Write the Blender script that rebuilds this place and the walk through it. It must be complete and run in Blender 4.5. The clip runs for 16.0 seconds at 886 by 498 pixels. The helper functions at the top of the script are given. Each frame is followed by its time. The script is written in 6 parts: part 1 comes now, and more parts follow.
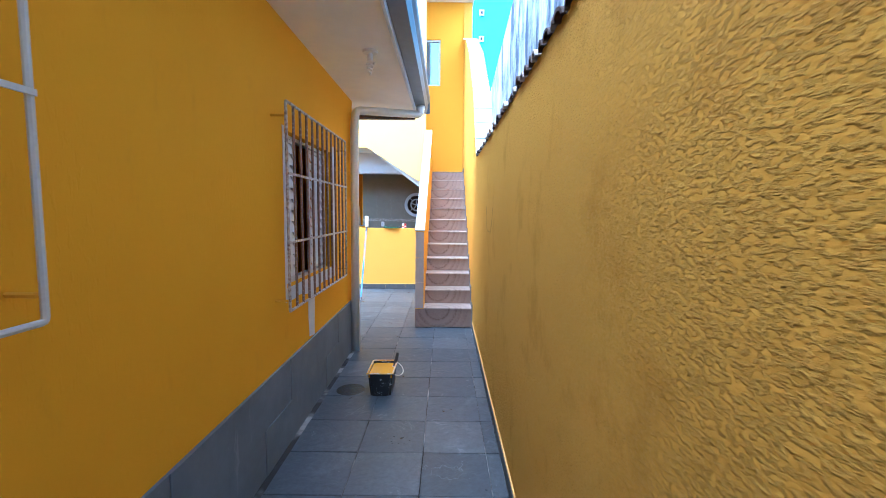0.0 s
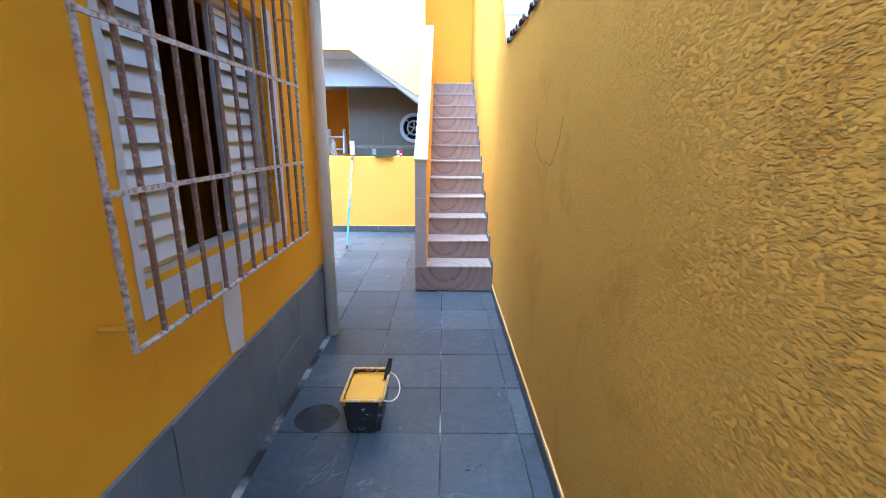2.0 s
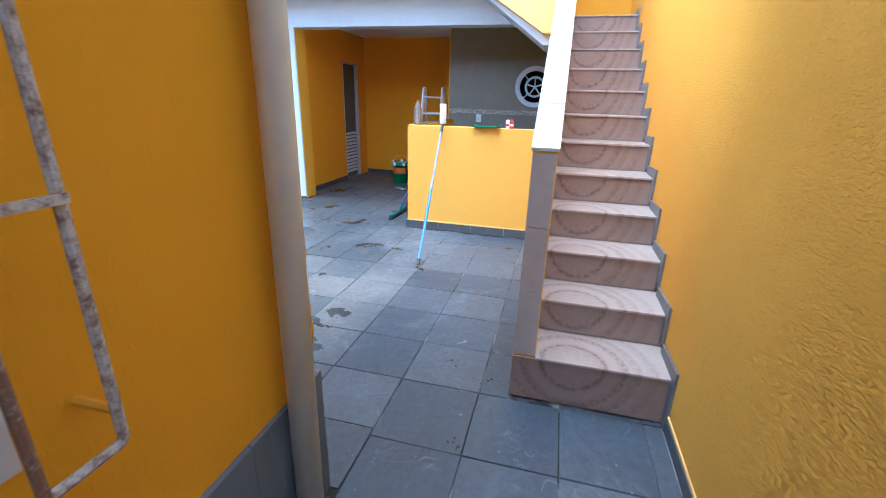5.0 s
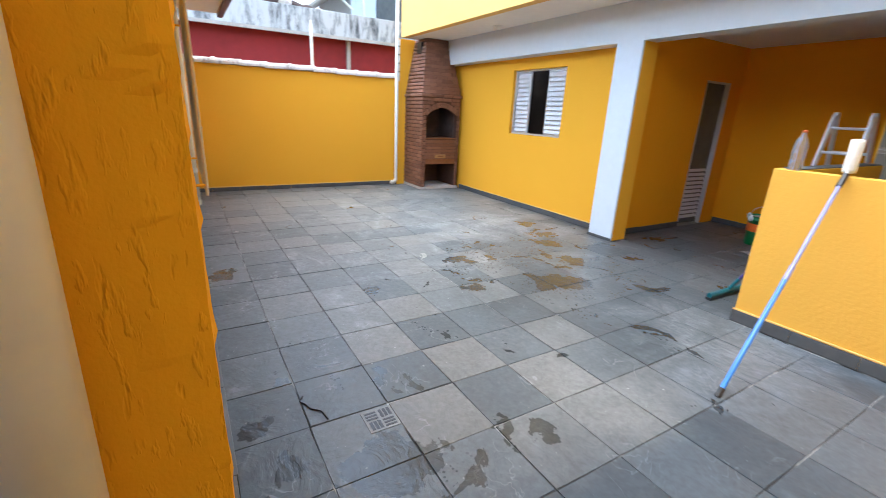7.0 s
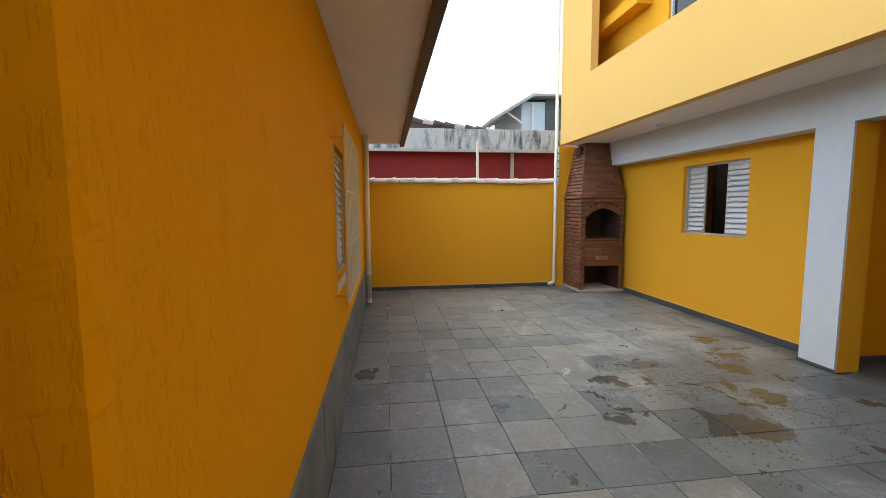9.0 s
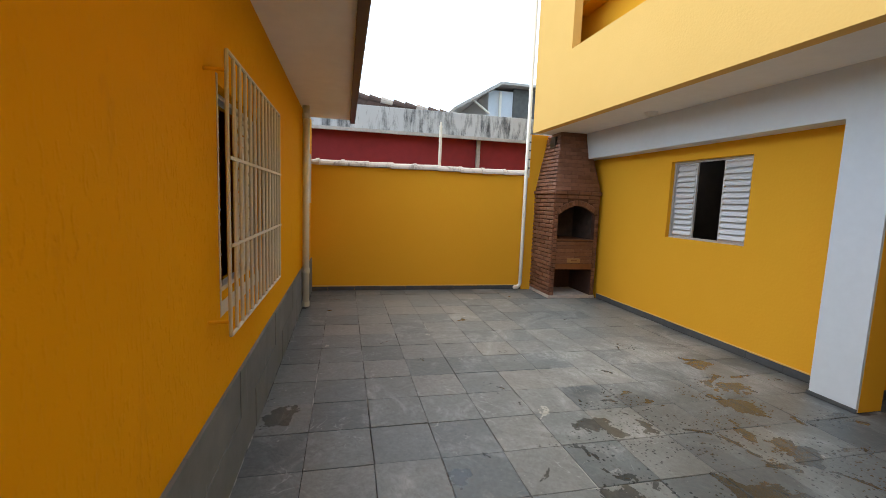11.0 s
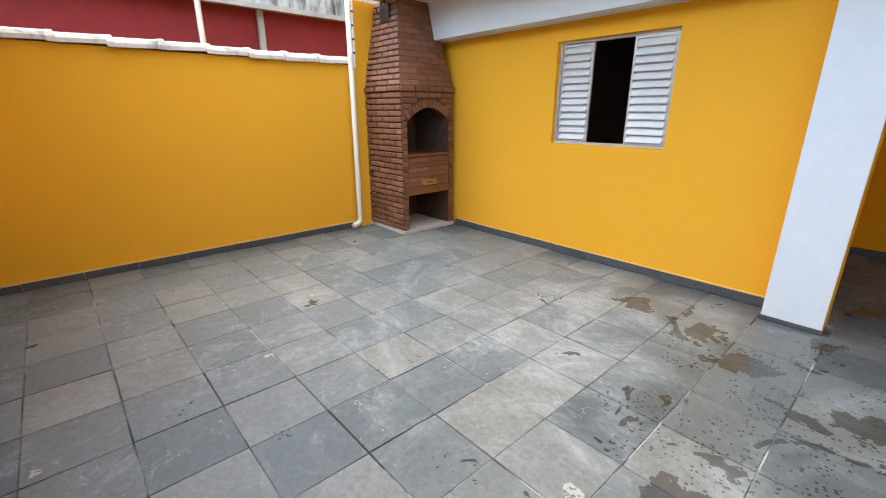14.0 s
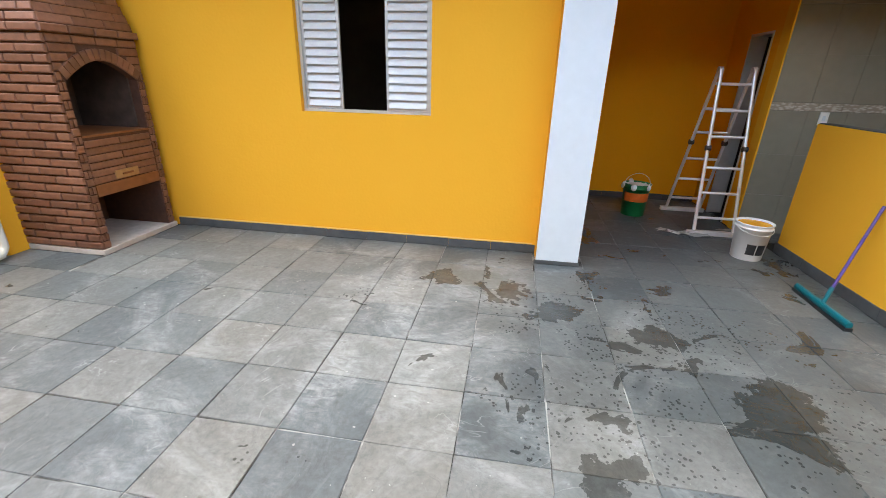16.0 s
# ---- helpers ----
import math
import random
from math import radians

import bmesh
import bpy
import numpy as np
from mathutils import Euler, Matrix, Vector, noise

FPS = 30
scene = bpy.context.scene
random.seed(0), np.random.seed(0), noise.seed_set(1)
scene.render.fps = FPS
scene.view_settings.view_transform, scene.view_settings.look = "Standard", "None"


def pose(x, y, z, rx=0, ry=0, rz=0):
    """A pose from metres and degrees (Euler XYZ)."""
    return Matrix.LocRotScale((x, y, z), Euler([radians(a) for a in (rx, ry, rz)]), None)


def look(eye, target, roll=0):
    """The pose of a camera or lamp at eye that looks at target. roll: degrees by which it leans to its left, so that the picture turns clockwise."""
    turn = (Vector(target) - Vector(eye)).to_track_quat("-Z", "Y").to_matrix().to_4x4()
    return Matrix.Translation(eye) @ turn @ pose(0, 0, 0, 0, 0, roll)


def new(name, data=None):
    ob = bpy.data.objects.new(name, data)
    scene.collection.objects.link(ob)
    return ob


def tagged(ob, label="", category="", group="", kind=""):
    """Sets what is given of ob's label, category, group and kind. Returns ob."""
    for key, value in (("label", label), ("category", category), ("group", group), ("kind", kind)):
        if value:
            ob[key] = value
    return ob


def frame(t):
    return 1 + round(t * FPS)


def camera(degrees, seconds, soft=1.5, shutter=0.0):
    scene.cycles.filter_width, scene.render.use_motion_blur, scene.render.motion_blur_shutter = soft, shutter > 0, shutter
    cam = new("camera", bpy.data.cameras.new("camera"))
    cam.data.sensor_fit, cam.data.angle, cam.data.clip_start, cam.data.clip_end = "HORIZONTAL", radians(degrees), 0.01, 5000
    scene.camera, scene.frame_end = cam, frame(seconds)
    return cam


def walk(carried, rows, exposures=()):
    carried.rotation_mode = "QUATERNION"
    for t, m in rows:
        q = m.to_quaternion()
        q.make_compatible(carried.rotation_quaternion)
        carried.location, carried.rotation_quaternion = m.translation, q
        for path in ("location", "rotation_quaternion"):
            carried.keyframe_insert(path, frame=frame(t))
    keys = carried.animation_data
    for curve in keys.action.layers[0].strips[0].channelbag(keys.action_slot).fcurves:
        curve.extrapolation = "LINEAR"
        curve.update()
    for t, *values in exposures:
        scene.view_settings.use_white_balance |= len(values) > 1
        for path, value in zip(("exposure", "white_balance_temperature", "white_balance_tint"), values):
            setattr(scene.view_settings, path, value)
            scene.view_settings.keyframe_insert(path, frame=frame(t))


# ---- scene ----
cam = camera(91.9, 16.0, soft=0.8, shutter=0.2)
PATH = [
    (0, (0.076, 0.203, 1.454), (0.068, 2.195, 1.279), 0.5),
    (0.5, (0.039, 0.538, 1.438), (0.016, 2.528, 1.245), 0.6),
    (1, (0.029, 0.89, 1.446), (0.001, 2.871, 1.174), 0.7),
    (1.5, (-0.015, 1.275, 1.429), (-0.036, 3.242, 1.069), 0.5),
    (2, (-0.04, 1.652, 1.399), (-0.036, 3.589, 0.9), 0.3),
    (2.5, (-0.019, 2.028, 1.386), (-0.01, 3.934, 0.783), 1.6),
    (3, (-0.039, 2.377, 1.352), (-0.037, 4.276, 0.723), 1.6),
    (3.2, (-0.058, 2.515, 1.372), (-0.057, 4.411, 0.737), 1.6),
    (5.3, (-0.204, 3.869, 1.406), (-0.808, 5.659, 0.748), 1.8),
    (5.5, (-0.213, 4.016, 1.406), (-0.914, 5.776, 0.766), 2.1),
    (6, (-0.236, 4.289, 1.42), (-1.197, 5.928, 0.793), 3.0),
    (6.5, (-0.311, 4.548, 1.393), (-1.648, 5.902, 0.776), 3.5),
    (7, (-0.366, 4.736, 1.399), (-1.998, 5.719, 0.79), 2.7),
    (7.5, (-0.357, 4.925, 1.416), (-2.215, 5.425, 0.869), 4.1),
    (8, (-0.352, 5.02, 1.454), (-2.293, 5.336, 1.092), 0.3),
    (8.5, (-0.364, 5.043, 1.49), (-2.334, 5.315, 1.273), -0.7),
    (9, (-0.384, 5.075, 1.5), (-2.357, 5.339, 1.307), -0.3),
    (9.2, (-0.426, 5.088, 1.51), (-2.4, 5.352, 1.319), -0.2),
    (11.3, (-1.554, 5.293, 1.46), (-3.486, 5.756, 1.232), 2.2),
    (11.5, (-1.716, 5.284, 1.456), (-3.648, 5.747, 1.222), 2.0),
    (12, (-2.075, 5.296, 1.46), (-3.995, 5.763, 1.148), 1.9),
    (12.5, (-2.431, 5.362, 1.462), (-4.317, 5.859, 1.019), 1.9),
    (13, (-2.766, 5.395, 1.442), (-4.578, 6.072, 0.935), 1.6),
    (13.5, (-3.092, 5.4, 1.459), (-4.772, 6.347, 0.928), -1.0),
    (14, (-3.391, 5.453, 1.429), (-4.81, 6.722, 0.816), -0.0),
    (14.5, (-3.648, 5.527, 1.423), (-4.821, 7.005, 0.759), 0.4),
    (15, (-3.904, 5.562, 1.414), (-4.676, 7.268, 0.712), -0.8),
    (15.5, (-4.09, 5.603, 1.409), (-4.564, 7.397, 0.664), 0.8),
    (16, (-4.223, 5.688, 1.419), (-4.501, 7.523, 0.673), 1.5),
]
EXPOSURES = [(0, 2.25, 4600, 3), (2, 2.35, 4450, 3), (3, 2.65, 4400, 3), (5.5, 1.7, 4850, 3), (6.5, 1.52, 5300, 3), (7, 1.68, 5750, 3), (7.5, 1.7, 5900, 3), (8, 1.35, 6250, 3), (9, 0.72, 6700, 3), (11.5, 0.68, 6750, 3), (12.1, 0.82, 6750, 3), (12.6, 1.5, 6050, 3), (13, 1.7, 6050, 3), (14, 1.45, 6350, 3), (15, 1.5, 6400, 3), (16, 1.54, 6400, 3)]
walk(cam, [(t, look(eye, target, roll)) for t, eye, target, roll in PATH], EXPOSURES)

# world: a bright overcast sky, and a wide soft sun behind the cloud
world = bpy.data.worlds.new("overcast_sky")
scene.world = world
world.use_nodes = True
wn, wl = world.node_tree.nodes, world.node_tree.links
sky = wn.new("ShaderNodeTexSky")
sky.sky_type, sky.sun_disc = "NISHITA", False
sky.sun_elevation, sky.sun_rotation = radians(74), radians(215)
sky.air_density, sky.dust_density = 1.0, 2.0
grey = wn.new("ShaderNodeHueSaturation")
grey.inputs["Saturation"].default_value = 0.6
grey.inputs["Value"].default_value = 2.2
wl.new(sky.outputs[0], grey.inputs["Color"])
wl.new(grey.outputs[0], wn["Background"].inputs["Color"])
wn["Background"].inputs["Strength"].default_value = 0.15
sun = new("sun", bpy.data.lights.new("sun", "SUN"))
sun.data.energy, sun.data.angle, sun.data.color = 0.5, radians(60), (1.0, 0.985, 0.97)
sun.matrix_world = look((0, 0, 30), (30 * 0.165, 30 * 0.235, 0))

# ---- materials ----
def material(name):
    m = bpy.data.materials.new(name)
    m.use_nodes = True
    nt = m.node_tree
    return m, nt, nt.nodes["Principled BSDF"]


def node(nt, kind, **sets):
    n = nt.nodes.new("ShaderNode" + kind)
    for key, v in sets.items():
        n.inputs[key.replace("_", " ")].default_value = v
    return n


def coords(nt, where="Object", scale=(1, 1, 1)):
    """Texture space in metres: 'Object' or 'World'."""
    out = nt.nodes.new("ShaderNodeNewGeometry").outputs["Position"] if where == "World" else nt.nodes.new("ShaderNodeTexCoord").outputs["Object"]
    if tuple(scale) == (1, 1, 1):
        return out
    mp = nt.nodes.new("ShaderNodeVectorMath")
    mp.operation = "MULTIPLY"
    nt.links.new(out, mp.inputs[0])
    mp.inputs[1].default_value = scale
    return mp.outputs[0]


def noise_tex(nt, vec, scale, detail=3.0, rough=0.55, distort=0.0):
    n = node(nt, "TexNoise", Scale=scale, Detail=detail, Roughness=rough, Distortion=distort)
    nt.links.new(vec, n.inputs["Vector"])
    return n.outputs["Fac"]


def ramp(nt, fac, stops, hard=False):
    r = nt.nodes.new("ShaderNodeValToRGB")
    if hard:
        r.color_ramp.interpolation = "CONSTANT"
    while len(r.color_ramp.elements) < len(stops):
        r.color_ramp.elements.new(0.5)
    for e, (p, c) in zip(r.color_ramp.elements, stops):
        e.position = p
        e.color = (*c, 1) if isinstance(c, tuple) else (c, c, c, 1)
    nt.links.new(fac, r.inputs[0])
    return r.outputs[0]


def mix(nt, fac, a, b, mode="MIX"):
    m = nt.nodes.new("ShaderNodeMix")
    m.data_type, m.blend_type = "RGBA", mode
    for sock, v in ((m.inputs["Factor"], fac), (m.inputs["A"], a), (m.inputs["B"], b)):
        if isinstance(v, (int, float)):
            sock.default_value = v
        elif isinstance(v, tuple):
            sock.default_value = (*v, 1)
        else:
            nt.links.new(v, sock)
    return m.outputs["Result"]


def calc(nt, op, a, b=0.0):
    m = nt.nodes.new("ShaderNodeMath")
    m.operation = op
    for sock, v in ((m.inputs[0], a), (m.inputs[1], b)):
        if isinstance(v, (int, float)):
            sock.default_value = v
        else:
            nt.links.new(v, sock)
    return m.outputs[0]


def bump(nt, bsdf, height, strength=0.3, dist=0.01):
    b = node(nt, "Bump", Strength=strength, Distance=dist)
    nt.links.new(height, b.inputs["Height"])
    nt.links.new(b.outputs[0], bsdf.inputs["Normal"])


def set_colour(nt, bsdf, c):
    nt.links.new(c, bsdf.inputs["Base Color"])


def plain(name, colour, rough=0.6, metal=0.0, grain=30.0, vary=0.15, relief=0.1, spec=0.5):
    """A surface of one paint or stuff, with grain and large blotches."""
    m, nt, b = material(name)
    v = coords(nt)
    fine, large = noise_tex(nt, v, grain), noise_tex(nt, v, grain * 0.12, 4)
    both = calc(nt, "ADD", calc(nt, "MULTIPLY", fine, 0.5), calc(nt, "MULTIPLY", large, 0.5))
    lo, hi = tuple(c * (1 - vary) for c in colour), tuple(min(1.0, c * (1 + vary)) for c in colour)
    set_colour(nt, b, ramp(nt, both, [(0.3, lo), (0.7, hi)]))
    b.inputs["Roughness"].default_value, b.inputs["Metallic"].default_value = rough, metal
    b.inputs["Specular IOR Level"].default_value = spec
    bump(nt, b, fine, relief, 0.004)
    return m


# one yellow: shade, skylight and bounced light are put into these tones
DEEP_SHADED = ((0.75, 0.345, 0.005), (0.81, 0.390, 0.009))
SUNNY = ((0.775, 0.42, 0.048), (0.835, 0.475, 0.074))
ORANGE_BOUNCE = ((0.80, 0.325, 0.008), (0.86, 0.37, 0.012))
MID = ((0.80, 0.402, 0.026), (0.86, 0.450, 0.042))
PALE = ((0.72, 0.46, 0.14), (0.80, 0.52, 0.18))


def yellow_paint(name, stretch, scale, strength, dist, scuff=0.0, tones=DEEP_SHADED, fade=None):
    """Yellow wall paint over textured render; stretch draws the trowel strokes out along one axis."""
    m, nt, b = material(name)
    w = coords(nt, "World")
    s = coords(nt, "World", stretch)
    large = noise_tex(nt, w, 0.9, 5, 0.6)
    patch = noise_tex(nt, w, 3.5, 3)
    lumps = noise_tex(nt, s, scale, 3, 0.5, 0.0)
    grain = noise_tex(nt, w, 160, 2)
    col = mix(nt, calc(nt, "ADD", calc(nt, "MULTIPLY", large, 0.6), calc(nt, "MULTIPLY", patch, 0.4)), tones[0], tones[1])
    if fade:
        # the coarse coat and its stains thin out along the wall
        sp = nt.nodes.new("ShaderNodeSeparateXYZ")
        nt.links.new(w, sp.inputs[0])
        thin = ramp(nt, calc(nt, "DIVIDE", sp.outputs["Y"], 8.0), [(fade[0] / 8.0, 1.0), (fade[1] / 8.0, 0.12)])
    if scuff:
        marks = ramp(nt, noise_tex(nt, w if fade else coords(nt, "World", (3, 3, 1)), 2.3, 6, 0.7), [(0.53 if fade else 0.60, 0.0), (0.64 if fade else 0.68, 1.0)])
        if fade:
            marks = calc(nt, "MULTIPLY", marks, thin)
        col = mix(nt, calc(nt, "MULTIPLY", marks, scuff), col, (0.55, 0.25, 0.02))
    set_colour(nt, b, col)
    ridge = ramp(nt, lumps, [(0.36, 0.0), (0.5, 0.55), (0.62, 1.0)])
    if fade:
        # a stipple of single grains thrown on with the coat
        ridge = ramp(nt, noise_tex(nt, s, scale, 3, 0.65), [(0.48, 0.0), (0.60, 1.0)])
        # paler grain tops: the speckled highlights are mixed into the colour
        set_colour(nt, b, mix(nt, calc(nt, "MULTIPLY", ridge, 0.15), col, (0.88, 0.56, 0.15)))
    if stretch[2] < 0.5:
        # upright drips and short gouges where the trowel dragged a grain of sand, smooth between
        run = noise_tex(nt, coords(nt, "World", (1.0, 1.0, 0.2)), scale * 1.7, 2, 0.5)
        drip = noise_tex(nt, coords(nt, "World", (1.0, 1.0, 0.3)), scale * 1.5, 3, 0.55)
        broad = noise_tex(nt, w, 7, 3)
        ridge = calc(nt, "ADD", calc(nt, "MULTIPLY", ramp(nt, drip, [(0.56, 0.0), (0.66, 1.0)]), 0.55), calc(nt, "MULTIPLY", ramp(nt, run, [(0.25, 0.0), (0.34, 1.0)]), 0.6))
        ridge = calc(nt, "ADD", ridge, calc(nt, "MULTIPLY", broad, 0.5))
    worn = ramp(nt, noise_tex(nt, w, 1.6, 4, 0.6), [(0.36, 0.55 if fade else 0.35), (0.58, 1.0)])
    if fade:
        worn = calc(nt, "MULTIPLY", worn, thin)
    h = calc(nt, "ADD", calc(nt, "MULTIPLY", ridge, worn), calc(nt, "MULTIPLY", grain, 0.15))
    bump(nt, b, h, strength, dist)
    b.inputs["Roughness"].default_value = 0.8
    b.inputs["Specular IOR Level"].default_value = 0.08
    return m


M_YEL_ROUGH = yellow_paint("yellow_textured_paint", (1.0, 0.65, 1.15), 118, 1.0, 0.0155, 0.4, SUNNY, (3.4, 5.8))
# house walls below the eaves: their shade is part of this deeper yellow
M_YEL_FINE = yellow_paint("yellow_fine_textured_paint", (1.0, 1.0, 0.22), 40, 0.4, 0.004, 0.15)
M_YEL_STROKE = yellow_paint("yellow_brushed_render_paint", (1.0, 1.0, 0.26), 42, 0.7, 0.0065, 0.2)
# pale bead paint; on the upper front it holds the washed-out skylight
M_YEL_BEAD_SKYLIT = yellow_paint("pale_bead_and_skylit_front_yellow", (1, 1, 1), 40, 0.15, 0.004, 0.0, PALE)
# kitchen yellow turned orange: the light bounced between its walls is coloured in
M_YEL_KITCHEN_BOUNCE = yellow_paint("kitchen_yellow_with_bounce", (1, 1, 1), 40, 0.15, 0.004, 0.0, ORANGE_BOUNCE)
# counter front: the veil of glare over it is put into the yellow
M_YEL_COUNTER_GLARE = yellow_paint("counter_yellow_with_glare", (1, 1, 1), 40, 0.18, 0.004, 0.0, ((0.70, 0.385, 0.055), (0.76, 0.43, 0.08)))
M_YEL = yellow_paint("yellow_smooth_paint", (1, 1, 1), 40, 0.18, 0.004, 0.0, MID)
M_WHITE = plain("white_wall_paint", (0.63, 0.69, 0.75), 0.6, grain=14, vary=0.04, relief=0.12)
M_SOFFIT = plain("off_white_soffit_paint", (0.84, 0.82, 0.77), 0.7, grain=8, vary=0.05, relief=0.1)
M_PIPE = plain("white_pvc_painted", (0.74, 0.72, 0.64), 0.4, grain=12, vary=0.08, relief=0.05)
M_ALU = plain("brushed_aluminium", (0.78, 0.78, 0.78), 0.42, 0.6, 60, 0.1, 0.05)
M_LOUVRE = plain("grey_white_louvre_enamel", (0.66, 0.67, 0.68), 0.45, 0.1, 20, 0.06, 0.04)
M_FRAME = plain("window_frame_enamel", (0.55, 0.55, 0.54), 0.45, 0.2, 20, 0.1, 0.04)
# room walls behind the openings: indoor darkness is put into the colour
M_UNLIT = plain("unlit_room_darkness", (0.045, 0.035, 0.03), 0.8, grain=6, vary=0.3)
M_CONCRETE = plain("old_concrete", (0.42, 0.41, 0.39), 0.85, grain=25, vary=0.25, relief=0.5)
M_HEARTH = plain("whitewashed_hearth_slab", (0.52, 0.48, 0.45), 0.8, grain=18, vary=0.25, relief=0.4)
def joint_mortar():
    """Floor joints: dark dirt, here and there filled with pale cement."""
    m, nt, b = material("slab_joint_mortar")
    w = coords(nt, "World")
    set_colour(nt, b, ramp(nt, noise_tex(nt, w, 2.2, 4, 0.6), [(0.48, (0.025, 0.024, 0.023)), (0.53, (0.10, 0.10, 0.10)), (0.60, (0.36, 0.36, 0.35))]))
    bump(nt, b, noise_tex(nt, w, 60, 3), 0.4, 0.004)
    b.inputs["Roughness"].default_value = 0.9
    return m


M_MORTAR = joint_mortar()
M_DOORGREY = plain("dark_grey_door_paint", (0.10, 0.10, 0.095), 0.6, grain=8, vary=0.3)
M_BBQ_CORE = plain("barbecue_joint_mortar", (0.085, 0.038, 0.024), 0.85, grain=30, vary=0.3, relief=0.4)
M_SOOT = plain("sooty_firebrick", (0.075, 0.05, 0.04), 0.9, grain=10, vary=0.5, relief=0.4)
M_BLACKPL = plain("black_plastic", (0.02, 0.02, 0.022), 0.35, grain=30, vary=0.3, relief=0.1)
M_FASCIA = plain("dark_brown_fascia", (0.055, 0.03, 0.028), 0.45, grain=14, vary=0.3, relief=0.15)
M_GUTTER = plain("grey_metal_gutter", (0.085, 0.095, 0.115), 0.45, 0.15, 14, 0.2, 0.06)
M_TEAL = plain("teal_plastic", (0.004, 0.105, 0.135), 0.35, grain=30, vary=0.15)
M_BLUEPOLE = plain("blue_coated_pole", (0.05, 0.20, 0.62), 0.35, grain=40, vary=0.15)
M_LILAC = plain("lilac_coated_pole", (0.23, 0.24, 0.48), 0.35, grain=40, vary=0.12)
M_PURPLE = plain("purple_coated_pole", (0.07, 0.045, 0.21), 0.35, grain=40, vary=0.15)
M_FLEECE = plain("cream_roller_fleece", (0.78, 0.76, 0.68), 0.95, grain=220, vary=0.15, relief=0.8)
M_WHITEPL = plain("white_plastic", (0.76, 0.76, 0.74), 0.4, grain=20, vary=0.06)
M_GREENPL = plain("green_printed_tin", (0.01, 0.17, 0.05), 0.4, grain=20, vary=0.2)
M_ORANGE = plain("orange_printed_band", (0.62, 0.13, 0.02), 0.45, grain=20, vary=0.25)
M_PAINT_WET = plain("wet_yellow_paint", (0.82, 0.38, 0.01), 0.12, grain=6, vary=0.08, relief=0.06)
M_RED = plain("red_wall_paint", (0.26, 0.016, 0.022), 0.7, grain=6, vary=0.18, relief=0.2)
M_BLUE = plain("blue_wall_paint", (0.10, 0.42, 0.62), 0.7, grain=4, vary=0.08, relief=0.1)
M_ROOF = plain("weathered_clay_roof_tile", (0.085, 0.055, 0.048), 0.85, grain=9, vary=0.6, relief=0.5)
M_CRACK = plain("dirty_crack_in_paint", (0.42, 0.22, 0.03), 0.9, grain=40, vary=0.3)
M_RUST = plain("steel_drain_grate", (0.20, 0.195, 0.185), 0.5, 0.6, 30, 0.3, 0.3)
M_GLASSDARK = plain("dark_window_film", (0.012, 0.013, 0.015), 0.08, grain=5, vary=0.2, relief=0.0)
# the sky's pale reflection is put into this blue pane colour
M_GLASSBLUE = plain("glass_painted_with_sky", (0.20, 0.33, 0.46), 0.06, 0.6, 3, 0.1, 0.0)
M_GROUND = plain("bare_earth_ground", (0.13, 0.11, 0.085), 0.95, grain=3, vary=0.3, relief=0.5)
M_EMBER = plain("brown_ceramic_panel", (0.20, 0.075, 0.028), 0.55, grain=14, vary=0.2, relief=0.15)
M_BRASS = plain("tan_drawer_plate", (0.36, 0.21, 0.09), 0.5, 0.1, 25, 0.2, 0.1)
M_GREEN_TRAY = plain("green_tray_plastic", (0.012, 0.11, 0.05), 0.4)
M_REDPACK = plain("red_printed_pack", (0.50, 0.03, 0.03), 0.45)


def grille_iron(name, cut, a, b):
    """White enamel on iron rods, chipped to rust."""
    m, nt, bsdf = material(name)
    v = coords(nt, "World")
    rust = ramp(nt, noise_tex(nt, v, 55, 5, 0.7), [(cut, 0.0), (cut + 0.22, 1.0)])
    low = noise_tex(nt, v, 90, 3)
    set_colour(nt, bsdf, mix(nt, rust, mix(nt, low, a, b), mix(nt, low, (0.14, 0.065, 0.040), (0.30, 0.18, 0.12))))
    bump(nt, bsdf, rust, 0.4, 0.002)
    bsdf.inputs["Roughness"].default_value = 0.6
    return m


M_IRON = grille_iron("chipped_white_iron", 0.43, (0.50, 0.45, 0.40), (0.66, 0.62, 0.57))
M_IRON_RUSTY = grille_iron("rusted_iron_bar", 0.25, (0.46, 0.40, 0.35), (0.62, 0.57, 0.51))
M_IRON_CREAM = grille_iron("cream_enamelled_iron", 0.66, (0.52, 0.49, 0.43), (0.66, 0.63, 0.57))


def nearness(nt, w, centre, reach, stops):
    """A soft round patch of the floor about a centre."""
    d = nt.nodes.new("ShaderNodeVectorMath")
    d.operation = "DISTANCE"
    nt.links.new(w, d.inputs[0])
    d.inputs[1].default_value = centre
    return ramp(nt, calc(nt, "DIVIDE", d.outputs["Value"], reach), stops)


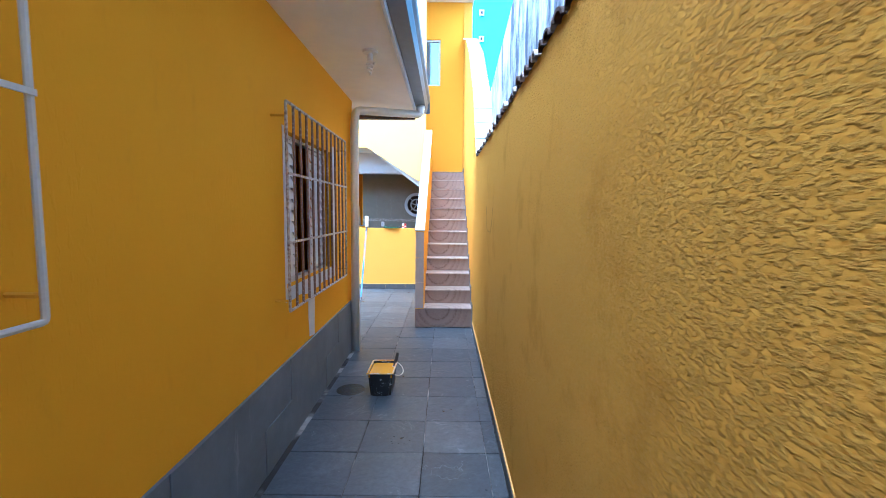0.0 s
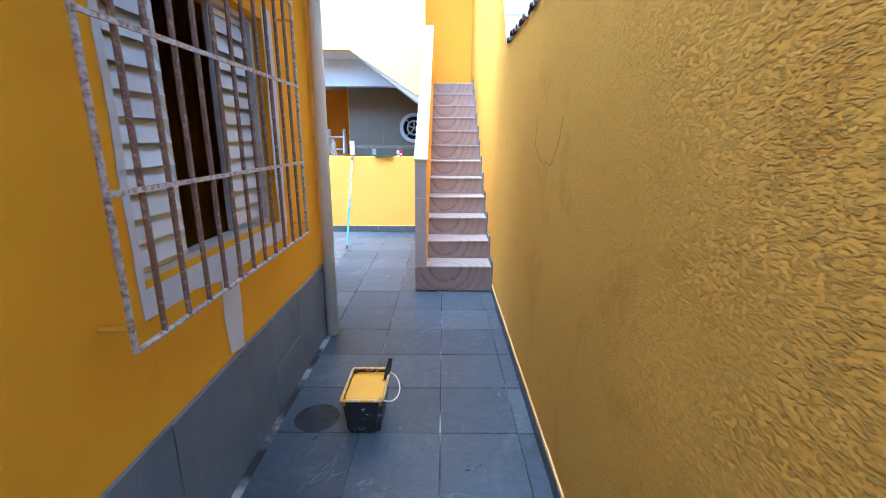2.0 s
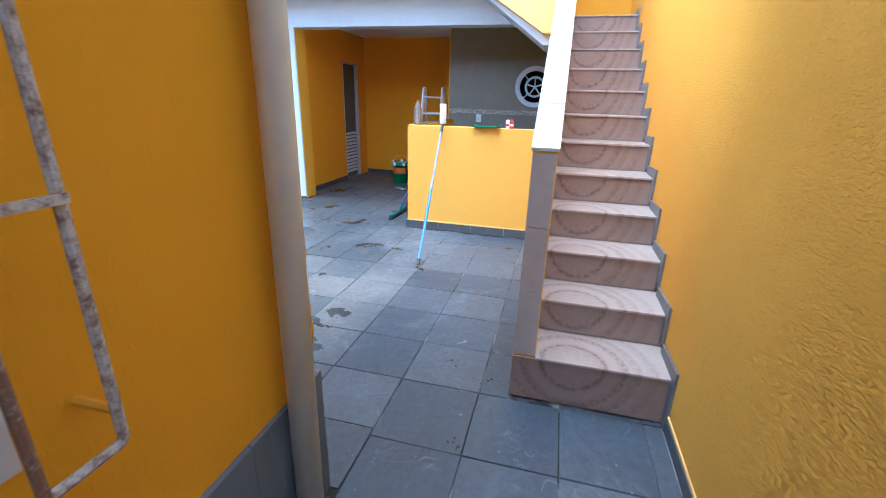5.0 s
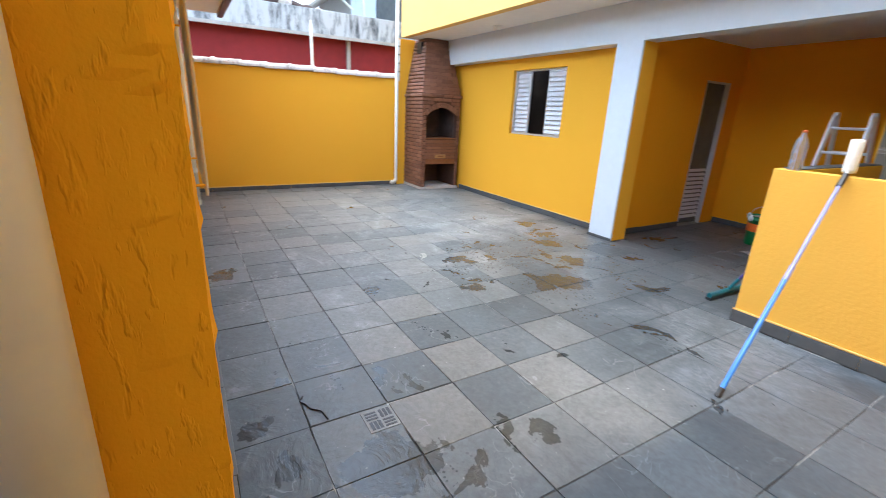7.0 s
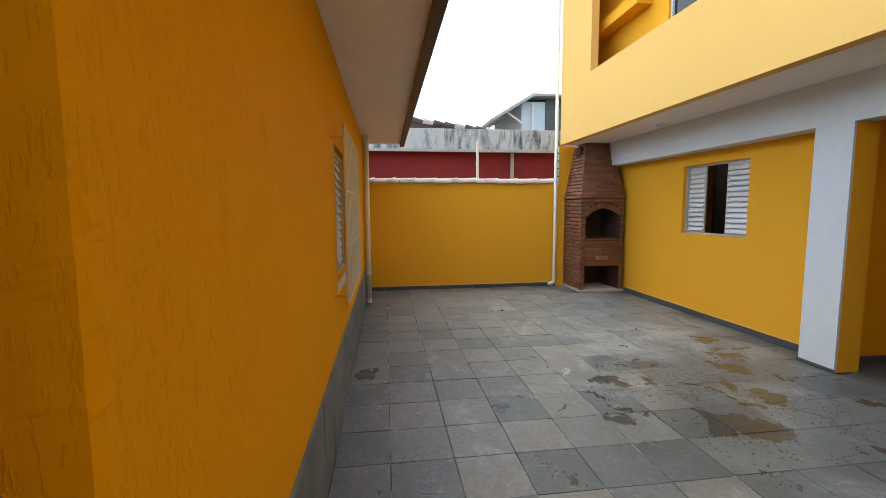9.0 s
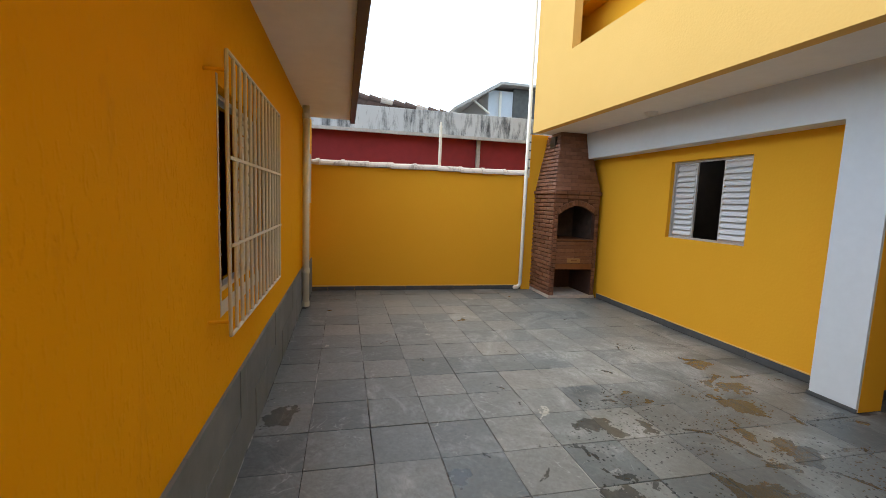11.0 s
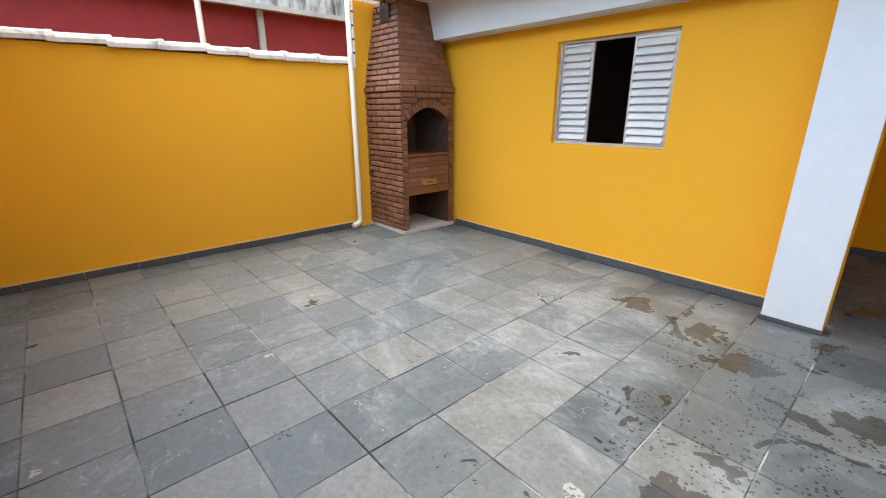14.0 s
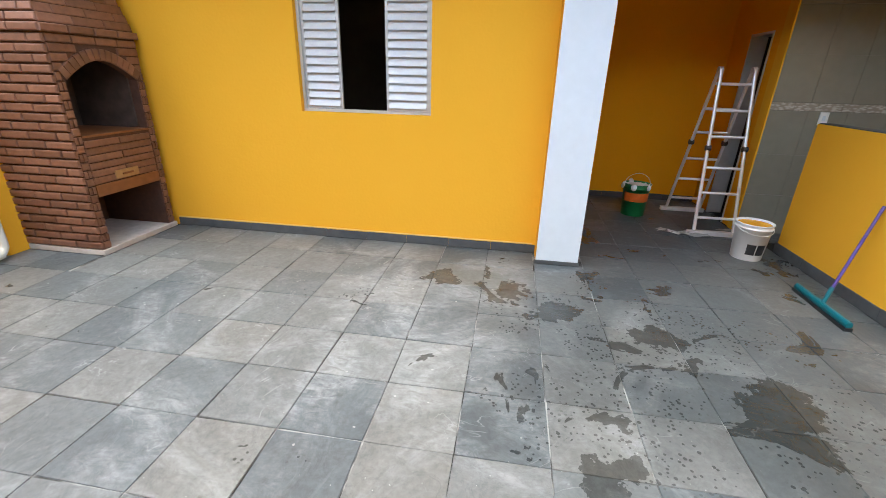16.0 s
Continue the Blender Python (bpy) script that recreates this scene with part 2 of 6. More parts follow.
def slate():
    """Grey slate slabs, each with its own tint, cleft relief, chalky smears, paint flecks and wet patches."""
    m, nt, b = material("grey_slate_slab")
    w = coords(nt, "World")
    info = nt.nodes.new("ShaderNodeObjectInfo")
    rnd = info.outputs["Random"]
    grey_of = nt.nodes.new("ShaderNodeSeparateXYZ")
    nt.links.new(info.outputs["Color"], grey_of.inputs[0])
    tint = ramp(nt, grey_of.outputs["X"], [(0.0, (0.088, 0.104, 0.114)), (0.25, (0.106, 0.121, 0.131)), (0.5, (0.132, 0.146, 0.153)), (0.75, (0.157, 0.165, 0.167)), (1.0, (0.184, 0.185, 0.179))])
    off = nt.nodes.new("ShaderNodeVectorMath")
    off.operation = "ADD"
    nt.links.new(w, off.inputs[0])
    nt.links.new(mix(nt, rnd, (0.0, 0.0, 0.0), (40.0, 17.0, 9.0)), off.inputs[1])
    own = off.outputs[0]
    cloud = noise_tex(nt, own, 2.6, 5, 0.6, 0.8)
    fine = noise_tex(nt, own, 34, 5, 0.6)
    cleft = noise_tex(nt, own, 4.5, 5, 0.55, 1.4)
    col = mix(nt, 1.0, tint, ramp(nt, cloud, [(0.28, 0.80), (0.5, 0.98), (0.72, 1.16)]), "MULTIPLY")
    col = mix(nt, 0.4, col, ramp(nt, fine, [(0.3, 0.55), (0.7, 1.4)]), "MULTIPLY")
    vein = ramp(nt, noise_tex(nt, own, 3.2, 6, 0.7, 2.2), [(0.47, 0.0), (0.497, 1.0), (0.503, 1.0), (0.53, 0.0)])
    col = mix(nt, calc(nt, "MULTIPLY", vein, 0.22), col, (0.055, 0.058, 0.062))
    # pale chalky smears left by mopping, densest by the window wall
    chalk = nearness(nt, w, (-4.9, 8.2, 0), 3.0, [(0.0, 0.17), (0.4, 0.10), (1.0, 0.0)])
    chalk = calc(nt, "ADD", chalk, nearness(nt, w, (-1.55, 7.72, 0), 0.9, [(0.0, 0.22), (0.6, 0.12), (1.0, 0.0)]))
    smear = noise_tex(nt, w, 1.5, 7, 0.68, 1.6)
    scuff = ramp(nt, calc(nt, "ADD", smear, chalk), [(0.56, 0.0), (0.65, 0.45), (0.76, 1.0)])
    streaky = ramp(nt, noise_tex(nt, coords(nt, "World", (1.0, 2.2, 1.0)), 9, 6, 0.72, 1.2), [(0.36, 0.1), (0.62, 1.0)])
    col = mix(nt, calc(nt, "MULTIPLY", calc(nt, "MULTIPLY", scuff, streaky), 0.72), col, (0.36, 0.375, 0.39))
    scratch = ramp(nt, noise_tex(nt, coords(nt, "World", (1.0, 1.0, 1.0)), 2.1, 3, 0.5, 3.2), [(0.490, 0.0), (0.498, 1.0), (0.502, 1.0), (0.510, 0.0)])
    scratch = calc(nt, "MULTIPLY", scratch, ramp(nt, noise_tex(nt, w, 3.1, 3), [(0.54, 0.0), (0.62, 1.0)]))
    col = mix(nt, calc(nt, "MULTIPLY", scratch, 0.5), col, (0.38, 0.39, 0.40))
    vor = node(nt, "TexVoronoi", Scale=9.0, Randomness=1.0)
    nt.links.new(w, vor.inputs["Vector"])
    fleck = calc(nt, "LESS_THAN", calc(nt, "ADD", vor.outputs["Distance"], calc(nt, "MULTIPLY", noise_tex(nt, w, 50, 2), 0.12)), 0.115)
    keep = ramp(nt, noise_tex(nt, w, 1.3, 2), [(0.46, 0.0), (0.56, 1.0)])
    col = mix(nt, calc(nt, "MULTIPLY", calc(nt, "MULTIPLY", fleck, keep), 0.6), col, (0.48, 0.48, 0.46))
    # crumbs and small drops of pale paint trodden everywhere
    vs = node(nt, "TexVoronoi", Scale=26.0, Randomness=1.0)
    nt.links.new(w, vs.inputs["Vector"])
    crumb = calc(nt, "LESS_THAN", calc(nt, "ADD", vs.outputs["Distance"], calc(nt, "MULTIPLY", noise_tex(nt, w, 120, 2), 0.10)), 0.115)
    strewn = ramp(nt, noise_tex(nt, w, 2.3, 4, 0.65), [(0.50, 0.0), (0.60, 1.0)])
    col = mix(nt, calc(nt, "MULTIPLY", calc(nt, "MULTIPLY", crumb, strewn), 0.7), col, (0.52, 0.52, 0.50))
    drift = nt.nodes.new("ShaderNodeTexNoise")
    drift.inputs["Scale"].default_value, drift.inputs["Detail"].default_value, drift.inputs["Roughness"].default_value = 5.0, 5.0, 0.62
    nt.links.new(w, drift.inputs["Vector"])
    swing = nt.nodes.new("ShaderNodeVectorMath")
    swing.operation = "MULTIPLY_ADD"
    nt.links.new(drift.outputs["Color"], swing.inputs[0])
    swing.inputs[1].default_value, swing.inputs[2].default_value = (0.55, 0.55, 0.0), (-0.275, -0.275, 0.0)
    bent_w = nt.nodes.new("ShaderNodeVectorMath")
    bent_w.operation = "ADD"
    nt.links.new(w, bent_w.inputs[0])
    nt.links.new(swing.outputs[0], bent_w.inputs[1])

    def spots(rows, vec):
        """1 inside ragged round spots given as (x, y, radius)."""
        best = None
        for x, y, r in rows:
            d = nt.nodes.new("ShaderNodeVectorMath")
            d.operation = "DISTANCE"
            nt.links.new(vec, d.inputs[0])
            d.inputs[1].default_value = (x, y, 0.0)
            q = calc(nt, "DIVIDE", d.outputs["Value"], r)
            best = q if best is None else calc(nt, "MINIMUM", best, q)
        return ramp(nt, best, [(0.93, 1.0), (1.0, 0.0)])
    flakes = spots([(-5.83, 6.20, 0.028), (-6.47, 6.77, 0.025), (-5.57, 5.12, 0.035), (-3.99, 6.65, 0.03), (-3.18, 8.15, 0.03), (-0.62, 5.90, 0.03)], bent_w.outputs[0])
    col = mix(nt, calc(nt, "MULTIPLY", flakes, 0.75), col, (0.42, 0.40, 0.37))
    puddles = spots([(-4.68, 8.61, 0.13), (-4.14, 8.45, 0.15), (-3.85, 8.23, 0.16), (-3.28, 8.04, 0.16), (-2.79, 7.64, 0.14), (-3.75, 7.01, 0.13), (-3.39, 5.87, 0.09), (-1.65, 5.38, 0.2), (-1.50, 6.07, 0.08), (-2.48, 5.04, 0.07), (-4.20, 4.87, 0.10), (-3.07, 6.67, 0.10), (-2.87, 7.53, 0.16), (-6.36, 6.73, 0.06), (-2.17, 4.86, 0.07), (-1.62, 5.90, 0.06)], bent_w.outputs[0])
    puddles = calc(nt, "MAXIMUM", puddles, spots([(-0.68, 3.58, 0.12)], w))
    # spilled water: patches with a sharp edge along the window wall and before the open kitchen, some drops
    sep = nt.nodes.new("ShaderNodeSeparateXYZ")
    nt.links.new(w, sep.inputs[0])
    zone = nearness(nt, w, (-3.0, 8.5, 0), 4.0, [(0.0, 0.13), (0.3, 0.10), (0.8, 0.01), (1.0, 0.0)])
    zone = calc(nt, "ADD", zone, nearness(nt, w, (-1.75, 5.25, 0), 0.7, [(0.0, 0.15), (0.6, 0.10), (1.0, 0.0)]))
    pool = noise_tex(nt, w, 2.4, 5, 0.58, 0.9)
    wet = ramp(nt, calc(nt, "ADD", pool, zone), [(0.705, 0.0), (0.717, 1.0)])
    vd = node(nt, "TexVoronoi", Scale=36.0, Randomness=1.0)
    nt.links.new(w, vd.inputs["Vector"])
    sprinkle = nearness(nt, w, (-3.3, 7.65, 0), 1.35, [(0.0, 0.28), (0.6, 0.18), (1.0, 0.0)])
    size = calc(nt, "MULTIPLY", noise_tex(nt, w, 18, 1), 0.5)
    drops = calc(nt, "MULTIPLY", calc(nt, "LESS_THAN", vd.outputs["Distance"], size), ramp(nt, calc(nt, "ADD", noise_tex(nt, w, 2.4, 3), sprinkle), [(0.63, 0.0), (0.67, 1.0)]))
    wet = calc(nt, "MAXIMUM", calc(nt, "MAXIMUM", wet, puddles), calc(nt, "MULTIPLY", drops, 0.8))
    col = mix(nt, wet, col, mix(nt, 1.0, col, (0.47, 0.465, 0.445), "MULTIPLY"))
    # damp slate: the washed passage and the mopped ground before the kitchen dry slowly; the passage's shade and blue
    # skylight are put into its colour too
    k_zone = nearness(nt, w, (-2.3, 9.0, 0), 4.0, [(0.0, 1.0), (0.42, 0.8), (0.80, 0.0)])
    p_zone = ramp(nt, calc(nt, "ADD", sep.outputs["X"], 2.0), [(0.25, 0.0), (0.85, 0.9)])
    damp_shade_level = calc(nt, "ADD", calc(nt, "MAXIMUM", k_zone, p_zone), calc(nt, "MULTIPLY", calc(nt, "SUBTRACT", noise_tex(nt, w, 1.1, 5, 0.65), 0.5), 1.6))
    damp_shade = ramp(nt, damp_shade_level, [(0.30, 0.0), (0.75, 1.0)])
    # the passage end of this tint holds its shade and the sky's blue
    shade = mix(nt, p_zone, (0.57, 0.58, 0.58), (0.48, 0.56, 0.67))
    col = mix(nt, damp_shade, col, mix(nt, 1.0, col, shade, "MULTIPLY"))
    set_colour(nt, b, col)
    dry = calc(nt, "ADD", calc(nt, "MULTIPLY", cloud, 0.24), 0.32)
    nt.links.new(calc(nt, "SUBTRACT", dry, calc(nt, "MULTIPLY", wet, 0.22)), b.inputs["Roughness"])
    h = calc(nt, "ADD", ramp(nt, cleft, [(0.34, 0.0), (0.43, 0.35), (0.48, 0.42), (0.54, 0.68), (0.60, 0.75), (0.68, 1.0)]), calc(nt, "MULTIPLY", fine, 0.14))
    bump(nt, b, h, 0.4, 0.006)
    return m


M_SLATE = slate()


def plinth_slate():
    m, nt, b = material("painted_slate_plinth")
    w = coords(nt, "World")
    col = ramp(nt, noise_tex(nt, w, 2.2, 6, 0.65), [(0.3, (0.105, 0.122, 0.138)), (0.7, (0.175, 0.198, 0.218))])
    streak = ramp(nt, noise_tex(nt, coords(nt, "World", (6, 6, 1.2)), 2.5, 5, 0.7), [(0.62, 0.0), (0.72, 1.0)])
    set_colour(nt, b, mix(nt, calc(nt, "MULTIPLY", streak, 0.45), col, (0.30, 0.31, 0.31)))
    bump(nt, b, noise_tex(nt, w, 12, 5), 0.3, 0.005)
    b.inputs["Roughness"].default_value = 0.6
    return m


M_PLINTH = plinth_slate()


def brick():
    m, nt, b = material("brown_varnished_brick")
    rnd = nt.nodes.new("ShaderNodeObjectInfo").outputs["Random"]
    w = coords(nt, "World")
    tint = ramp(nt, rnd, [(0.0, (0.150, 0.066, 0.040)), (0.5, (0.195, 0.088, 0.054)), (1.0, (0.240, 0.112, 0.070))])
    spots = noise_tex(nt, w, 22, 5, 0.65)
    set_colour(nt, b, mix(nt, 0.45, tint, ramp(nt, spots, [(0.3, 0.55), (0.7, 1.35)]), "MULTIPLY"))
    bump(nt, b, noise_tex(nt, w, 70, 4), 0.35, 0.004)
    b.inputs["Roughness"].default_value = 0.5
    return m


M_BRICK = brick()


def stair_tile(name, lo, hi, dark):
    """Tan ceramic with rings printed round a point on the step's edge."""
    m, nt, b = material(name)
    o = coords(nt)
    w = coords(nt, "World")
    base = mix(nt, noise_tex(nt, w, 5, 5, 0.6), lo, hi)
    ln = nt.nodes.new("ShaderNodeVectorMath")
    ln.operation = "DISTANCE"
    nt.links.new(o, ln.inputs[0])
    ln.inputs[1].default_value = (-0.13, 0.0, 0.0)
    d = calc(nt, "DIVIDE", ln.outputs["Value"], 0.6)
    rings = ramp(nt, d, [(0.0, 0.0), (0.22, 0.35), (0.245, 1.0), (0.275, 0.15), (0.33, 0.0), (0.40, 0.75), (0.43, 0.1), (0.50, 0.5), (0.53, 0.0), (0.62, 0.4), (0.66, 0.0)])
    worn = ramp(nt, noise_tex(nt, w, 45, 3), [(0.35, 0.25), (0.6, 1.0)])
    set_colour(nt, b, mix(nt, calc(nt, "MULTIPLY", calc(nt, "MULTIPLY", rings, worn), 0.95), base, dark))
    b.inputs["Roughness"].default_value = 0.28
    bump(nt, b, noise_tex(nt, w, 60, 3), 0.05, 0.002)
    return m


# same ceramic twice: the sky's sheen is put into the treads' paler tone
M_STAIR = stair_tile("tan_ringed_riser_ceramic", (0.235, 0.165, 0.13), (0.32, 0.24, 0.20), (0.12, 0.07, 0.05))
M_TREAD = stair_tile("skylit_ringed_tread_ceramic", (0.39, 0.33, 0.285), (0.49, 0.425, 0.375), (0.17, 0.115, 0.09))
M_STAIRSKIRT = plain("grey_stair_skirting", (0.17, 0.175, 0.185), 0.4, grain=14, vary=0.15, relief=0.1)
M_NEWEL = plain("grey_beige_ceramic", (0.36, 0.31, 0.28), 0.3, grain=10, vary=0.14, relief=0.04)
M_CAPTILE = plain("white_glazed_tile", (0.68, 0.73, 0.70), 0.2, grain=6, vary=0.02, relief=0.02)
M_SKIRT = plain("grey_slate_skirting", (0.075, 0.08, 0.085), 0.55, grain=14, vary=0.25, relief=0.25)
M_GROUT = plain("olive_tile_grout", (0.20, 0.19, 0.15), 0.8, grain=40, vary=0.1)
M_WTILE = plain("grey_green_wall_tile", (0.225, 0.215, 0.17), 0.3, grain=9, vary=0.1, relief=0.04)


def border_tile():
    m, nt, b = material("patterned_border_tile")
    v = coords(nt, "World", (22, 22, 60))
    vor = node(nt, "TexVoronoi", Scale=1.0)
    nt.links.new(v, vor.inputs["Vector"])
    set_colour(nt, b, ramp(nt, vor.outputs["Distance"], [(0.25, (0.52, 0.49, 0.43)), (0.6, (0.30, 0.26, 0.21))]))
    b.inputs["Roughness"].default_value = 0.35
    return m


M_BORDER = border_tile()


def stained_white(name, base, dirt, cut):
    """Whitewashed wall with rain streaks running down."""
    m, nt, b = material(name)
    st = noise_tex(nt, coords(nt, "World", (4, 4, 0.7)), 1.7, 7, 0.7, 0.5)
    blot = noise_tex(nt, coords(nt, "World"), 2.0, 6, 0.7)
    f = ramp(nt, calc(nt, "ADD", calc(nt, "MULTIPLY", st, 0.65), calc(nt, "MULTIPLY", blot, 0.35)), [(cut, 0.0), (cut + 0.13, 1.0)])
    set_colour(nt, b, mix(nt, f, base, dirt))
    bump(nt, b, blot, 0.3, 0.01)
    b.inputs["Roughness"].default_value = 0.85
    return m


M_LEDGE = stained_white("rain_streaked_ledge", (0.50, 0.54, 0.57), (0.07, 0.08, 0.09), 0.48)
M_SHEET = stained_white("rain_streaked_whitewash", (0.50, 0.55, 0.60), (0.05, 0.075, 0.11), 0.45)
M_CAPROOF = stained_white("pale_ridge_tile", (0.46, 0.41, 0.37), (0.10, 0.08, 0.065), 0.51)


def patch_white():
    """Bare white filler round the window, its edge brushed over with yellow."""
    m, nt, b = material("white_primer_patch")
    w = coords(nt, "World")
    set_colour(nt, b, mix(nt, noise_tex(nt, w, 6, 5), (0.55, 0.52, 0.48), (0.70, 0.68, 0.66)))
    bump(nt, b, noise_tex(nt, w, 30, 4), 0.3, 0.004)
    b.inputs["Roughness"].default_value = 0.75
    return m


M_PRIMER = patch_white()


def clear_plastic():
    m, nt, b = material("clear_bottle_plastic")
    b.inputs["Transmission Weight"].default_value = 0.9
    b.inputs["Roughness"].default_value = 0.15
    b.inputs["IOR"].default_value = 1.2
    b.inputs["Base Color"].default_value = (0.86, 0.89, 0.92, 1)
    return m


M_CLEAR = clear_plastic()


# ---- building helpers ----
def thing(name, label, category, group="", at=(0, 0, 0)):
    e = tagged(new(name), label, category, group)
    e.location = at
    return e


def part(name, bm, mat, parent=None, label="", smooth=False):
    me = bpy.data.meshes.new(name)
    bmesh.ops.recalc_face_normals(bm, faces=bm.faces)
    bm.to_mesh(me)
    bm.free()
    me.materials.append(mat)
    if smooth:
        for p in me.polygons:
            p.use_smooth = True
    ob = new(name, me)
    if parent is not None:
        ob.parent = parent
        ob.matrix_parent_inverse = parent_world(parent).inverted()
    if label:
        ob["label"] = label
    return ob


def parent_world(ob):
    m = ob.matrix_basis.copy()
    while ob.parent is not None:
        m = ob.parent.matrix_basis @ ob.matrix_parent_inverse @ m
        ob = ob.parent
    return m


def structure(name, bm, mat, label, category, smooth=False):
    return tagged(part(name, bm, mat, None, "", smooth), label, category, "", "structure")


def box(bm, x0, x1, y0, y1, z0, z1, bevel=0.0):
    v = [bm.verts.new((x, y, z)) for x in (x0, x1) for y in (y0, y1) for z in (z0, z1)]
    fs = [bm.faces.new([v[i] for i in f]) for f in ((0, 1, 3, 2), (4, 6, 7, 5), (0, 4, 5, 1), (2, 3, 7, 6), (0, 2, 6, 4), (1, 5, 7, 3))]
    if bevel:
        es = {e for f in fs for e in f.edges}
        bmesh.ops.bevel(bm, geom=list(es), offset=bevel, segments=2, affect="EDGES", profile=0.6)
    return bm


def boxed(x0, x1, y0, y1, z0, z1, bevel=0.0):
    return box(bmesh.new(), x0, x1, y0, y1, z0, z1, bevel)


def prism(bm, pts, axis, a, b, bevel=0.0):
    """A polygon drawn in the two other axes (in x, y, z order) and pulled out along axis from a to b."""
    def put(p, t):
        q = list(p)
        q.insert("xyz".index(axis), t)
        return bm.verts.new(q)
    lo, hi = [put(p, a) for p in pts], [put(p, b) for p in pts]
    n = len(pts)
    fs = [bm.faces.new(lo), bm.faces.new(hi[::-1])]
    fs += [bm.faces.new((lo[i], lo[(i + 1) % n], hi[(i + 1) % n], hi[i])) for i in range(n)]
    if bevel:
        bmesh.ops.bevel(bm, geom=list({e for f in fs for e in f.edges}), offset=bevel, segments=2, affect="EDGES")
    return bm


def sweep(bm, pts, r, segs=10, caps=True, flat=1.0):
    """A round bar along a line of points; r may be one radius or one per point."""
    pts = [Vector(p) for p in pts]
    rs = r if isinstance(r, (list, tuple)) else [r] * len(pts)
    rings, side = [], None
    for i, p in enumerate(pts):
        d = (pts[min(i + 1, len(pts) - 1)] - pts[max(i - 1, 0)]).normalized()
        if side is None:
            side = d.orthogonal().normalized()
        side = (side - d * side.dot(d)).normalized()
        up = d.cross(side)
        rings.append([bm.verts.new(p + rs[i] * (math.cos(2 * math.pi * k / segs) * side + flat * math.sin(2 * math.pi * k / segs) * up)) for k in range(segs)])
    for a, b in zip(rings, rings[1:]):
        for k in range(segs):
            bm.faces.new((a[k], a[(k + 1) % segs], b[(k + 1) % segs], b[k]))
    if caps:
        bm.faces.new(rings[0][::-1])
        bm.faces.new(rings[-1])
    return bm


def bent(pts, radius, steps=5):
    """Rounds the inner corners of a line of points."""
    pts = [Vector(p) for p in pts]
    out = [pts[0]]
    for a, b, c in zip(pts, pts[1:], pts[2:]):
        p, q = b + (a - b).normalized() * radius, b + (c - b).normalized() * radius
        out += [(1 - s) ** 2 * p + 2 * s * (1 - s) * b + s * s * q for s in (k / steps for k in range(steps + 1))]
    return out + [pts[-1]]


def turned(bm, profile, centre=(0, 0, 0), segs=24):
    """A body of revolution about z from (radius, z) pairs."""
    c = Vector(centre)
    rings = [[bm.verts.new(c + Vector((r * math.cos(2 * math.pi * k / segs), r * math.sin(2 * math.pi * k / segs), z))) for k in range(segs)] for r, z in profile]
    for a, b in zip(rings, rings[1:]):
        for k in range(segs):
            bm.faces.new((a[k], a[(k + 1) % segs], b[(k + 1) % segs], b[k]))
    bm.faces.new(rings[0][::-1])
    bm.faces.new(rings[-1])
    return bm


def grid_solid(xs, ys, zs, solid):
    """A solid made of the cells of a grid for which solid(x, y, z) of the cell's middle holds; openings go through."""
    bm = bmesh.new()
    n = (len(xs) - 1, len(ys) - 1, len(zs) - 1)
    mid = lambda a, i: (a[i] + a[i + 1]) / 2
    full = {(i, j, k) for i in range(n[0]) for j in range(n[1]) for k in range(n[2]) if solid(mid(xs, i), mid(ys, j), mid(zs, k))}
    verts = {}

    def vert(i, j, k):
        if (i, j, k) not in verts:
            verts[i, j, k] = bm.verts.new((xs[i], ys[j], zs[k]))
        return verts[i, j, k]
    for i, j, k in full:
        for d, quad in (((-1, 0, 0), ((0, 0, 0), (0, 0, 1), (0, 1, 1), (0, 1, 0))), ((1, 0, 0), ((1, 0, 0), (1, 1, 0), (1, 1, 1), (1, 0, 1))),
                        ((0, -1, 0), ((0, 0, 0), (1, 0, 0), (1, 0, 1), (0, 0, 1))), ((0, 1, 0), ((0, 1, 0), (0, 1, 1), (1, 1, 1), (1, 1, 0))),
                        ((0, 0, -1), ((0, 0, 0), (0, 1, 0), (1, 1, 0), (1, 0, 0))), ((0, 0, 1), ((0, 0, 1), (1, 0, 1), (1, 1, 1), (0, 1, 1)))):
            if (i + d[0], j + d[1], k + d[2]) not in full:
                bm.faces.new([vert(i + a, j + b, k + c) for a, b, c in quad])
    return bm


def holed_wall(name, x0, x1, y0, y1, z0, z1, holes, mat, label):
    """A wall with openings; each hole is (lo, hi, z lo, z hi) along the wall's longer side."""
    along_x = (x1 - x0) > (y1 - y0)
    cuts = sorted({x0 if along_x else y0, x1 if along_x else y1, *(v for h in holes for v in h[:2])})
    zs = sorted({z0, z1, *(v for h in holes for v in h[2:])})
    inside = lambda u, z: any(h[0] < u < h[1] and h[2] < z < h[3] for h in holes)
    if along_x:
        bm = grid_solid(cuts, [y0, y1], zs, lambda x, y, z: not inside(x, z))
    else:
        bm = grid_solid([x0, x1], cuts, zs, lambda x, y, z: not inside(y, z))
    return structure(name, bm, mat, label, "wall")


# ---- the setting ----
WALL_R, HOUSE_X, HOUSE_Y, BACK_X, WIN_Y, FACADE_Y = 0.43, -0.90, 4.735, -8.17, 9.27, 8.27
HOUSE_END, SOFFIT_Z, SLAB_Z = -7.25, 2.58, 2.62

structure("ground", boxed(-120, 120, -120, 120, -0.30, -0.06), M_GROUND, "bare earth ground beyond the walls", "ground")
